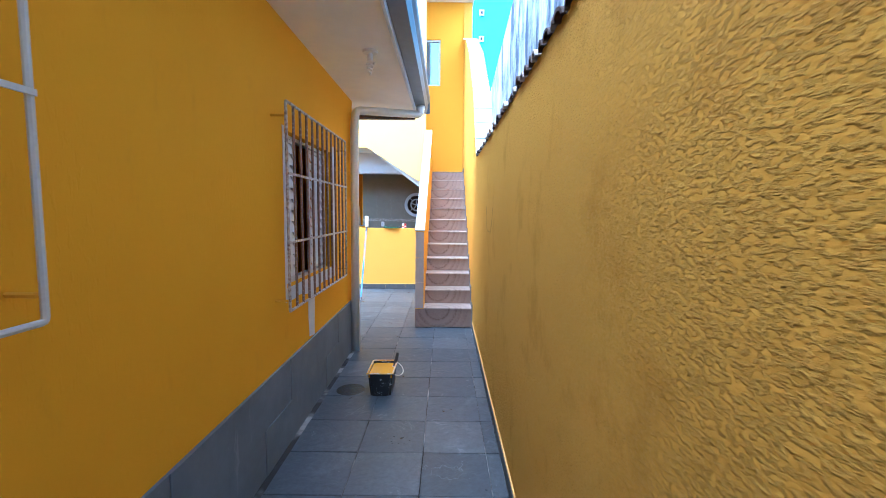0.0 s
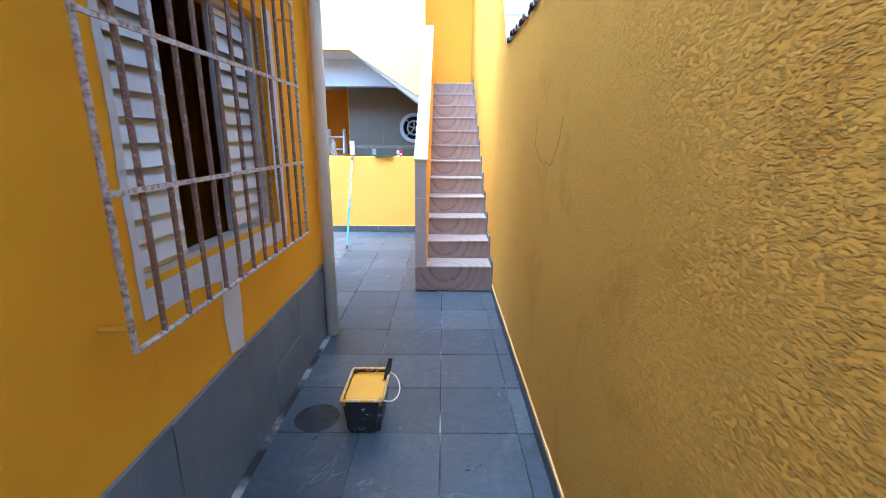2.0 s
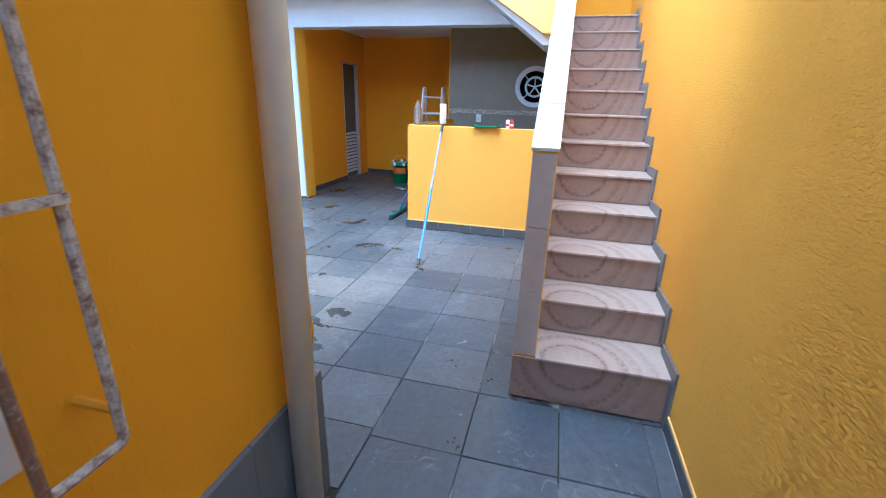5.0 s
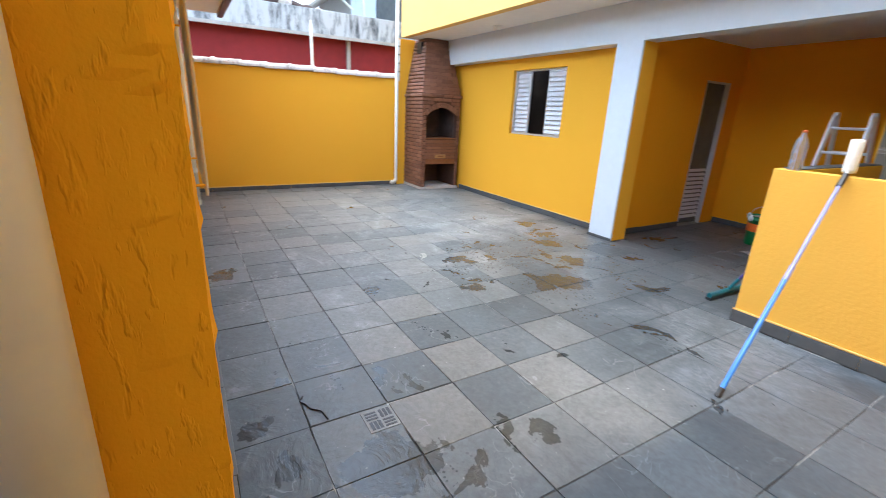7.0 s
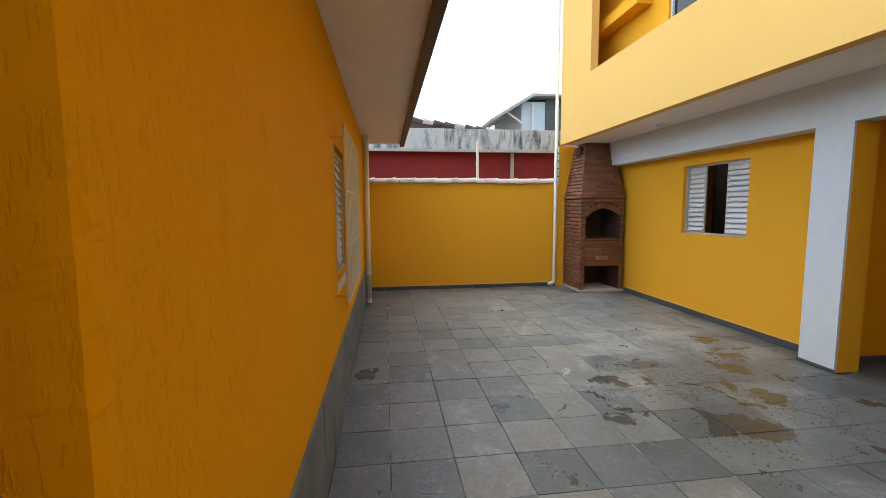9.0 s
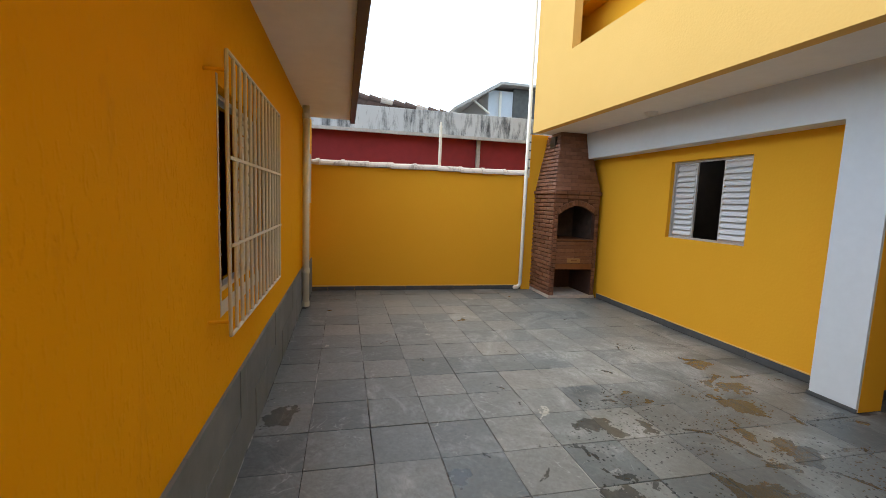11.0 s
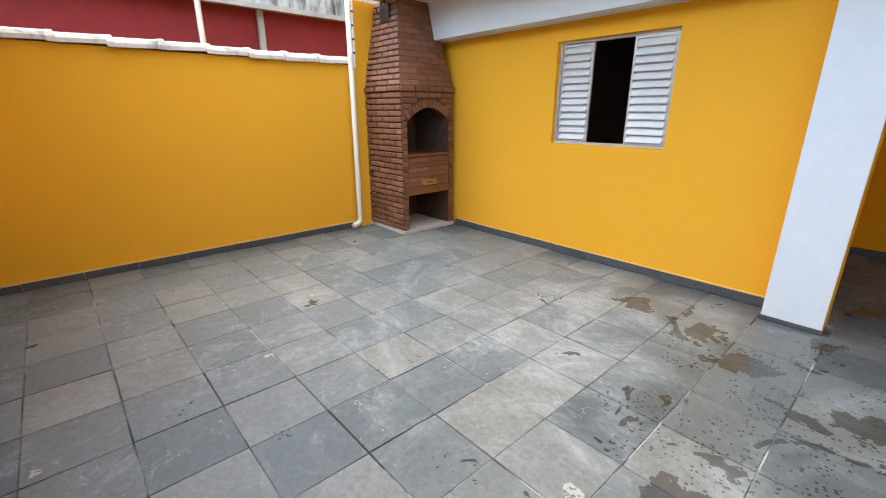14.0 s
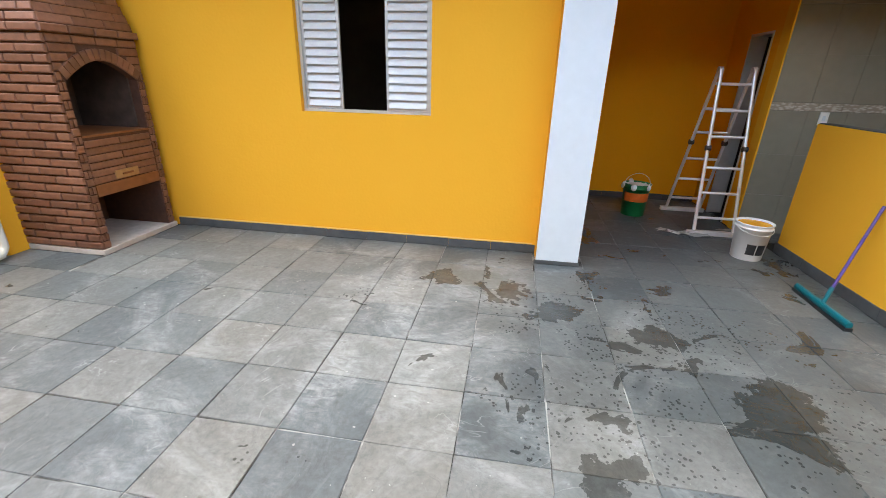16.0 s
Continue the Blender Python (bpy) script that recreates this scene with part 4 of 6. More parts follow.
# primer patches round the two grilled windows
def primer(side, plane, pieces, label):
    """Thin plates with brushed, wavering edges."""
    p = thing("primer_patch", label, "paint patch", "primer patches")
    for i, (u0, u1, z0, z1, wave) in enumerate(pieces):
        ring = []
        w, h = u1 - u0, z1 - z0
        n = 14
        for k in range(4 * n):
            s, t = divmod(k, n)
            t /= n
            u, z = ((u0 + w * t, z0), (u1, z0 + h * t), (u1 - w * t, z1), (u0, z1 - h * t))[s]
            off = wave * (0.6 * math.sin(9.0 * u + 5 * z + i) + 0.4 * math.sin(23.0 * u + 17 * z + 2 * i))
            if s in wavy_sides(side, i):
                u, z = (u, z + off) if s in (0, 2) else (u + off, z)
            ring.append((u, z))
        bm = bmesh.new()
        front = [bm.verts.new(out_point(side, plane, u, 0.0026 + 0.0004 * i, z)) for u, z in ring]
        rear = [bm.verts.new(out_point(side, plane, u, 0.0005, z)) for u, z in ring]
        bm.faces.new(front)
        for k in range(len(ring)):
            bm.faces.new((front[k], front[(k + 1) % len(ring)], rear[(k + 1) % len(ring)], rear[k]))
        part("patch", bm, M_PRIMER, p)


def wavy_sides(side, i):
    return (0, 1, 3) if i == 3 else (0,) if i == 2 else (1, 3)


primer("x+", HOUSE_X, [(2.80, 2.829, 0.95, 1.96, 0.006), (3.881, 3.99, 0.95, 2.0, 0.012), (2.80, 3.97, 0.875, 0.969, 0.018), (3.24, 3.37, 0.54, 0.90, 0.016)], "bare white primer unpainted round the window")
primer("y+", HOUSE_Y, [(-4.60, -4.501, 0.96, 1.98, 0.006), (-3.429, -3.41, 0.96, 1.98, 0.004), (-4.60, -3.41, 0.90, 0.969, 0.008)], "bare white primer unpainted under the window")

# a bead of pale paint where the walls meet their skirtings
structure("trim_back", boxed(BACK_X + 0.001, BACK_X + 0.010, 3.0, 8.3, 0.066, 0.080, 0.002), M_YEL_BEAD_SKYLIT, "pale yellow paint bead over the skirting", "trim")
structure("trim_rear", boxed(-7.40, -3.98, WIN_Y - 0.009, WIN_Y - 0.001, 0.076, 0.088, 0.002), M_YEL_BEAD_SKYLIT, "pale yellow paint bead over the skirting", "trim")
structure("trim_passage", boxed(WALL_R - 0.009, WALL_R - 0.001, -3.8, 5.48, 0.071, 0.083, 0.002), M_YEL_BEAD_SKYLIT, "pale yellow paint bead over the skirting", "trim")
structure("trim_counter", boxed(-1.77, -0.295, 8.141, 8.149, 0.091, 0.103, 0.002), M_YEL_BEAD_SKYLIT, "pale yellow paint bead over the skirting", "trim")


def lumpy_corner(z0, z1):
    """Thick trowelled render turning the house corner, with runs and crumbs standing proud."""
    r = random.Random(8)
    bm = bmesh.new()
    base = [(0.0, -0.075), (0.0, -0.045), (0.0, -0.018), (0.0, 0.0), (-0.02, 0.0), (-0.05, 0.0), (-0.09, 0.0)]
    away = [(1, 0), (1, 0), (1, 0), (0.7, 0.7), (0, 1), (0, 1), (0, 1)]
    n = int((z1 - z0) / 0.012)
    lump = [0.0] * 7
    rows = []
    for k in range(n + 1):
        row = []
        for i, ((bx, by), (ax, ay)) in enumerate(zip(base, away)):
            lump[i] = lump[i] * 0.8 + r.uniform(0, 0.0016) + (r.uniform(0.003, 0.007) if r.random() < 0.07 else 0)
            e = 0.0005 if i in (0, 6) else 0.001 + lump[i] * (0.5 if i in (1, 5) else 0.75)
            row.append(bm.verts.new((HOUSE_X + bx + ax * e, HOUSE_Y + by + ay * e, z0 + (z1 - z0) * k / n)))
        rows.append(row)
    for a, b in zip(rows, rows[1:]):
        for i in range(6):
            bm.faces.new((a[i], a[i + 1], b[i + 1], b[i]))
    for e in (rows[0], rows[-1]):
        bm.faces.new(e)
    bmesh.ops.recalc_face_normals(bm, faces=bm.faces)
    return bm


structure("trim_house_corner", lumpy_corner(0.62, SOFFIT_Z - 0.002), M_YEL_STROKE, "lumpy yellow render on the house corner", "trim")

# ---- staircase ----
STEPS, X_IN, X_OUT = 12, -0.183, WALL_R
stair = thing("staircase", "steep staircase with ringed tan ceramic tiles", "stairs")
Y0, Z1, RISE, RUN = 5.495, 0.245, 0.1795, 0.2835
bm = prism(bmesh.new(), [(Y0 + 0.012, 0.0)] + [q for i in range(STEPS) for q in ((Y0 + 0.012 + i * RUN, Z1 + i * RISE - 0.012), (Y0 + 0.012 + (i + 1) * RUN, Z1 + i * RISE - 0.012))] + [(9.34, Z1 + 11 * RISE - 0.012), (9.34, 2.0), (8.4, 1.92), (8.4, 0.0)], "x", X_IN, X_OUT - 0.001)
part("core", bm, M_CONCRETE, stair)
for i in range(STEPS):
    y, z = Y0 + i * RUN, Z1 + i * RISE
    drop = RISE if i else Z1
    xl = X_IN if i else -0.292
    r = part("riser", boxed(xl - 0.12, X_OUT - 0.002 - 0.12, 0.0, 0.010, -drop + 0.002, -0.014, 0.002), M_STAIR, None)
    r.location = (0.12, y, z)
    r.parent = stair
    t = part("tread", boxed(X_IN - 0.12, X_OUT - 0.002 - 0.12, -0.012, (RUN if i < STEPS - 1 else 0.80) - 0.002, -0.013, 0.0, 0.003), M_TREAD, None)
    t.location = (0.12, y, z)
    t.parent = stair
    part("skirting", prism(bmesh.new(), [(y - 0.055, z - drop + (0.05 if i else 0)), (y - 0.001, z - drop + (0.001 if i else 0)), (y - 0.001, z + 0.001), (y + RUN - 0.06, z + 0.001), (y + RUN - 0.06, z + 0.05), (y - 0.055, z + 0.06)], "x", X_OUT - 0.014, X_OUT - 0.002), M_STAIRSKIRT, stair)

# parapet of the stair: tiled front, white tiled slope
parapet = part("parapet", prism(bmesh.new(), [(Y0 + 0.012, 0.0), (Y0 + 0.10, 1.20), (8.40, 2.95), (8.40, 0.0)], "x", -0.290, X_IN), M_YEL, stair)
def on_slope(p, s, a=Vector((Y0 + 0.012, 0.0)), b=Vector((Y0 + 0.10, 1.20))):
    q = a + (b - a) * s
    return (q[0], q[1])
for z0, z1 in ((0.236, 0.56), (0.563, 0.865), (0.87, 1.195)):
    ya, yb = on_slope(0, z0 / 1.2)[0], on_slope(0, z1 / 1.2)[0]
    part("front_tile", prism(bmesh.new(), [(ya - 0.012, z0), (yb - 0.012, z1), (yb - 0.001, z1), (ya - 0.001, z0)], "x", -0.290, X_IN - 0.004), M_NEWEL, stair)
slope_a, slope_b = Vector((Y0 + 0.10, 1.205)), Vector((8.40, 2.955))
for i in range(10):
    a, b = slope_a.lerp(slope_b, i / 9.55), slope_a.lerp(slope_b, min(1.0, (i + 1) / 9.55) - 0.0024)
    part("cap_tile", prism(bmesh.new(), [(a[0] - 0.015, a[1]), (b[0] - 0.015, b[1]), (b[0] - 0.02, b[1] + 0.014), (a[0] - 0.02, a[1] + 0.014)], "x", -0.297, X_IN + 0.006), M_CAPTILE, stair)

# ---- barbecue ----
BX0, BX1, BY0, BY1 = -8.15, -7.42, 8.44, 9.225
bbq = thing("barbecue", "brown varnished brick barbecue with arched firebox", "barbecue")
part("hearth_slab", boxed(BX0, BX1 + 0.012, BY0 - 0.012, BY1 + 0.01, 0.0, 0.045, 0.006), M_HEARTH, bbq, "whitewashed concrete base slab")
SPRING, CROWN = 1.33, 1.47
arch = [(BY0 + 0.085 + (BY1 - BY0 - 0.16) * k / 14, SPRING + (CROWN - SPRING) * math.sin(math.pi * k / 14)) for k in range(15)]
part("side_pier", boxed(BX0, BX1 - 0.008, BY0 + 0.008, BY0 + 0.075, 0.045, 1.70), M_BBQ_CORE, bbq)
part("side_pier", boxed(BX0, BX1 - 0.008, BY1 - 0.075, BY1 - 0.008, 0.045, 1.70), M_BBQ_CORE, bbq)
part("back_panel", boxed(BX0, BX0 + 0.07, BY0 + 0.075, BY1 - 0.075, 0.045, 1.70), M_BBQ_CORE, bbq)
part("firebox_base", boxed(BX0 + 0.07, BX1 - 0.008, BY0 + 0.075, BY1 - 0.075, 0.47, 0.92), M_BBQ_CORE, bbq)
part("arch_panel", prism(bmesh.new(), [(arch[0][0] - 0.01, 1.70)] + [(arch[0][0] - 0.01, SPRING)] + arch + [(arch[-1][0] + 0.0, SPRING), (arch[-1][0] + 0.0, 1.70)], "x", BX1 - 0.075, BX1 - 0.008), M_BBQ_CORE, bbq)
TX0, TX1, TY0, TY1, HZ0, HZ1 = -8.12, -7.68, 8.62, 9.07, 1.70, SLAB_Z
bm = bmesh.new()
lo = [bm.verts.new(p) for p in ((BX0, BY0 + 0.008, HZ0), (BX1 - 0.008, BY0 + 0.008, HZ0), (BX1 - 0.008, BY1 - 0.008, HZ0), (BX0, BY1 - 0.008, HZ0))]
hi = [bm.verts.new(p) for p in ((TX0, TY0, HZ1), (TX1, TY0, HZ1), (TX1, TY1, HZ1), (TX0, TY1, HZ1))]
bm.faces.new(lo[::-1])
bm.faces.new(hi)
for i in range(4):
    bm.faces.new((lo[i], lo[(i + 1) % 4], hi[(i + 1) % 4], hi[i]))
part("hood", bm, M_BBQ_CORE, bbq)


# ---- bricks of the barbecue ----
def brick_mesh():
    """A brick one unit long, deep and high, its outer edges rounded off; out is +y."""
    bm = bmesh.new()
    rings = []
    for y, ix, iz in ((0.0, 0.0, 0.0), (0.55, 0.0, 0.0), (0.9, 0.015, 0.07), (1.0, 0.04, 0.17)):
        rings.append([bm.verts.new(p) for p in ((ix, y, iz), (1 - ix, y, iz), (1 - ix, y, 1 - iz), (ix, y, 1 - iz))])
    for a, b in zip(rings, rings[1:]):
        for i in range(4):
            bm.faces.new((a[i], a[(i + 1) % 4], b[(i + 1) % 4], b[i]))
    bm.faces.new(rings[-1])
    bmesh.ops.recalc_face_normals(bm, faces=bm.faces)
    me = bpy.data.meshes.new("brick")
    bm.to_mesh(me)
    bm.free()
    me.materials.append(M_BRICK)
    return me


BRICK = brick_mesh()
rnd = random.Random(5)


def lay(parent, me, name, at, along, out, up, length, deep, high):
    ob = new(name, me)
    ob.parent = parent
    m = Matrix((along * length, out * deep, up * high)).transposed().to_4x4()
    m.translation = at
    ob.matrix_parent_inverse = parent_world(parent).inverted()
    ob.matrix_basis = m
    return ob


def courses(parent, a0, a1, b0, b1, n, out, deep, count, joint=0.009):
    """Rows of bricks on a flat face with foot a0-a1 and top b0-b1; count bricks a row, every other row shifted."""
    a0, a1, b0, b1 = Vector(a0), Vector(a1), Vector(b0), Vector(b1)
    for k in range(n):
        l0, r0 = a0.lerp(b0, k / n), a1.lerp(b1, k / n)
        l1 = a0.lerp(b0, (k + 1) / n)
        width = (r0 - l0).length
        along = (r0 - l0).normalized()
        up = (l1 - l0)
        up = (up - along * up.dot(along))
        high = up.length
        up.normalize()
        face = along.cross(up).normalized()
        if face.dot(Vector(out)) < 0:
            face = -face
        cuts = [0.0] + ([(i + (0.5 if k % 2 else 1.0)) / count for i in range(count - (0 if k % 2 else 1))]) + [1.0]
        for c0, c1 in zip(cuts, cuts[1:]):
            lay(parent, BRICK, "brick", l0 + along * (c0 * width + joint / 2) + up * joint * 0.4 + face * rnd.uniform(-0.003, 0.0015), along, face, up, max(0.02, (c1 - c0) * width - joint), deep, high - joint)


OUTX, OUTY = (1, 0, 0), (0, -1, 0)
D = 0.014
sy = BY0 + 0.008
fx = BX1 - 0.008
courses(bbq, (BX0, sy, 0.048), (fx + D, sy, 0.048), (BX0, sy, 1.635), (fx + D, sy, 1.635), 24, OUTY, D * 1.6, 3, 0.012)
courses(bbq, (fx, sy, 0.048), (fx, BY0 + 0.075, 0.048), (fx, sy, 1.32), (fx, BY0 + 0.075, 1.32), 20, OUTX, D, 1)
courses(bbq, (fx, BY1 - 0.075, 0.048), (fx, BY1 - 0.008, 0.048), (fx, BY1 - 0.075, 1.32), (fx, BY1 - 0.008, 1.32), 20, OUTX, D, 1)
courses(bbq, (fx, BY0 + 0.076, 0.56), (fx, BY1 - 0.076, 0.56), (fx, BY0 + 0.076, 0.90), (fx, BY1 - 0.076, 0.90), 6, OUTX, D * 0.8, 1, 0.006)
courses(bbq, (fx, sy, 1.575), (fx, BY1 - 0.008, 1.575), (fx, sy, 1.635), (fx, BY1 - 0.008, 1.635), 1, OUTX, D, 4)
# spandrels beside the arch
for k in range(4):
    z = 1.325 + k * 0.0625
    w = 0.085 + 0.17 * (k / 3.0) ** 1.6
    courses(bbq, (fx, sy, z), (fx, sy + w - 0.04, z), (fx, sy, z + 0.0625), (fx, sy + w - 0.04, z + 0.0625), 1, OUTX, D * 0.9, 1)
    courses(bbq, (fx, BY1 - 0.008 - w + 0.045, z), (fx, BY1 - 0.008, z), (fx, BY1 - 0.008 - w + 0.045, z + 0.0625), (fx, BY1 - 0.008, z + 0.0625), 1, OUTX, D * 0.9, 1)
# arch of bricks on edge
for k in range(14):
    (ya, za_), (yb, zb_) = arch[k], arch[k + 1]
    p = Vector((fx, ya, za_))
    al = Vector((0, yb - ya, zb_ - za_))
    u = Vector((0, -al.z, al.y)).normalized()
    lay(bbq, BRICK, "arch_brick", p + al * 0.01, al.normalized(), Vector((1, 0, 0)), u, al.length * 0.98, D * 1.05, 0.085)
# projecting band and hood
courses(bbq, (BX0, sy - 0.008, 1.637), (fx + D + 0.01, sy - 0.008, 1.637), (BX0, sy - 0.008, 1.70), (fx + D + 0.01, sy - 0.008, 1.70), 1, OUTY, 0.03, 3)
courses(bbq, (fx + 0.004, sy - 0.03, 1.637), (fx + 0.004, BY1 + 0.012, 1.637), (fx + 0.004, sy - 0.03, 1.70), (fx + 0.004, BY1 + 0.012, 1.70), 1, OUTX, 0.028, 4)
courses(bbq, (BX0, sy, HZ0), (fx, sy, HZ0), (TX0, TY0, HZ1), (TX1, TY0, HZ1), 15, OUTY, D * 1.4, 3, 0.011)
courses(bbq, (fx, sy, HZ0), (fx, BY1 - 0.008, HZ0), (TX1, TY0, HZ1), (TX1, TY1, HZ1), 15, OUTX, D * 0.5, 3, 0.004)
# a solid black block gives the vent hole its darkness
part("smoke_vent", boxed(-7.93, -7.76, 8.548, 8.66, 2.385, 2.555), M_BLACKPL, bbq, "square smoke vent hole, its darkness put on as a black block")
part("front_panel", boxed(fx, fx + 0.014, BY0 + 0.076, BY1 - 0.076, 0.465, 0.556, 0.004), M_EMBER, bbq, "smooth brown lintel over the wood store")
dr = part("ash_drawer", boxed(fx + 0.010, fx + 0.022, 8.71, 8.935, 0.572, 0.640, 0.003), M_BRASS, bbq, "tan metal ash drawer front")
part("drawer_pull", boxed(fx + 0.022, fx + 0.032, 8.77, 8.875, 0.598, 0.614, 0.003), M_EMBER, dr)
part("firebox_floor", boxed(BX0 + 0.07, BX1 + 0.004, BY0 + 0.076, BY1 - 0.076, 0.921, 0.936, 0.003), M_EMBER, bbq, "smooth brown firebox sill")
part("firebox_lining", box(box(boxed(BX0 + 0.071, BX0 + 0.085, BY0 + 0.076, BY1 - 0.076, 0.937, 1.69), BX0 + 0.085, fx - 0.08, BY0 + 0.0755, BY0 + 0.09, 0.937, 1.69), BX0 + 0.085, fx - 0.08, BY1 - 0.09, BY1 - 0.0755, 0.937, 1.69), M_SOOT, bbq, "soot-blackened firebox lining")

# ---- rain pipes ----
def rain_pipe(label, pts, r, collars, radius=0.07):
    p = thing("rain_pipe", label, "drainpipe", "rain pipes")
    part("tube", sweep(bmesh.new(), bent(pts, radius), r, 14), M_PIPE, p, "", True)
    for c, d in collars:
        c, d = Vector(c), Vector(d).normalized()
        part("collar", sweep(bmesh.new(), [c - d * 0.03, c + d * 0.03], r + 0.006, 14), M_PIPE, p)
    return p


rain_pipe("off-white drainpipe at the house corner, elbowed to the gutter", [(-0.20, 5.02, 2.61), (-0.20, 5.02, 2.51), (-0.843, 4.66, 2.47), (-0.843, 4.60, 2.30), (-0.843, 4.565, 0.0)], 0.042, [((-0.21, 5.01, 2.55), (0, 0, 1))], 0.06)
rain_pipe("off-white drainpipe down the yard wall of the house", [(-7.08, 4.80, 2.58), (-7.08, 4.80, 0.02)], 0.042, [((-7.08, 4.80, 0.50), (0, 0, 1)), ((-7.08, 4.80, 0.06), (0, 0, 1)), ((-7.08, 4.80, 2.45), (0, 0, 1))])
rain_pipe("tall white drainpipe up the rear building with a foot elbow", [(-8.07, 8.22, 5.60), (-8.07, 8.22, 0.06), (-8.045, 8.10, 0.05)], 0.030, [((-8.06, 8.15, 0.055), (0.1, -1, -0.1)), ((-8.07, 8.22, 2.0), (0, 0, 1))], 0.08)

rod = thing("fence_rod", "white wall rod with dark wire insulators beside the drainpipe", "rod")
part("post", sweep(bmesh.new(), [(-8.045, 8.256, 1.90), (-8.045, 8.256, 2.60)], 0.011, 8), M_PIPE, rod)
for z in (2.06, 2.20, 2.34, 2.48):
    part("insulator", sweep(bmesh.new(), [(-8.045, 8.256, z), (-8.025, 8.232, z)], [0.014, 0.009], 8), M_BLACKPL, rod)

# ---- caps on the boundary walls ----
def barrel(me_name, r, length, thick, mat):
    """Half-round clay tile lying along y, open below."""
    bm = bmesh.new()
    ring = []
    for y, s in ((0.0, 1.0), (0.05, 1.02), (0.056, 0.86), (length, 0.80)):
        row = []
        for rr in (r * s, r * s - thick):
            row.append([bm.verts.new((rr * math.cos(math.pi * k / 8), y, 0.75 * rr * math.sin(math.pi * k / 8))) for k in range(9)])
        ring.append(row)
    for a, b in zip(ring, ring[1:]):
        for s in (0, 1):
            for k in range(8):
                bm.faces.new((a[s][k], a[s][k + 1], b[s][k + 1], b[s][k]))
        for k in (0, 8):
            bm.faces.new((a[0][k], a[1][k], b[1][k], b[0][k]))
    for e in (ring[0], ring[-1]):
        for k in range(8):
            bm.faces.new((e[0][k], e[0][k + 1], e[1][k + 1], e[1][k]))
    bmesh.ops.recalc_face_normals(bm, faces=bm.faces)
    me = bpy.data.meshes.new(me_name)
    bm.to_mesh(me)
    bm.free()
    me.materials.append(mat)
    return me


CAP = barrel("cap_tile", 0.14, 0.41, 0.018, M_CAPROOF)
y, k = 2.6, 0
while y < 8.1:
    ob = new("cap_tile", CAP)
    ob.parent = back
    ob.matrix_basis = pose(BACK_X - 0.07 + rnd.uniform(-0.006, 0.006), y, 1.932 + rnd.uniform(0, 0.008), 2.2 + rnd.uniform(-1, 1), rnd.uniform(-2, 2), rnd.uniform(-1.5, 1.5))
    y += 0.375
    k += 1
side_caps = thing("wall_coping", "dark weathered clay tile ends along the wall top", "coping")
EDGE = barrel("edge_tile", 0.042, 0.30, 0.014, M_ROOF)
EDGE2 = barrel("edge_tile_pale", 0.042, 0.30, 0.014, M_CAPROOF)
y, k = -1.0, 0
while y < 4.95:
    ob = new("edge_tile", EDGE if k % 3 else EDGE2)
    ob.parent = side_caps
    ob.matrix_basis = pose(WALL_R - 0.015 + rnd.uniform(-0.012, 0.012), y, 2.022 + (y + 1) * 0.005 + rnd.uniform(0, 0.012), 6, 0, -90 + rnd.uniform(-6, 6))
    y += 0.088
    k += 1
# white stepped coping where the wall climbs with the stairs
climb = thing("stair_coping", "white tile coping climbing the boundary wall", "coping")
for (ya, za_), (yb, zb_), n in (((4.97, 2.06), (5.55, 2.85), 4), ((5.55, 2.85), (6.0, 3.2), 3), ((6.0, 3.2), (6.7, 3.75), 4), ((6.7, 3.75), (7.9, 4.4), 6), ((7.9, 4.4), (9.3, 4.95), 6)):
    for i in range(n):
        a = Vector((ya, za_)).lerp(Vector((yb, zb_)), i / n)
        b = Vector((ya, za_)).lerp(Vector((yb, zb_)), (i + 1) / n)
        part("coping_tile", prism(bmesh.new(), [(a[0], a[1] + 0.002), (b[0] - 0.01, b[1] + 0.002), (b[0] - 0.01, b[1] + 0.012), (a[0] - 0.012, a[1] + 0.026)], "x", WALL_R - 0.02, WALL_R + 0.185), M_CAPTILE, climb)

# ---- tools and cans ----
def splashed(name, base, spot, scale, cut):
    m, nt, bsdf = material(name)
    o = coords(nt, "World")
    f = ramp(nt, noise_tex(nt, o, scale, 5, 0.7, 1.5), [(cut, 0.0), (cut + 0.03, 1.0)])
    set_colour(nt, bsdf, mix(nt, f, base, spot))
    bsdf.inputs["Roughness"].default_value = 0.4
    return m


M_TUB = splashed("black_plastic_splashed", (0.018, 0.018, 0.02), (0.55, 0.55, 0.53), 16, 0.60)
M_RIM = splashed("paint_smeared_rim", (0.70, 0.62, 0.45), (0.80, 0.42, 0.03), 20, 0.48)


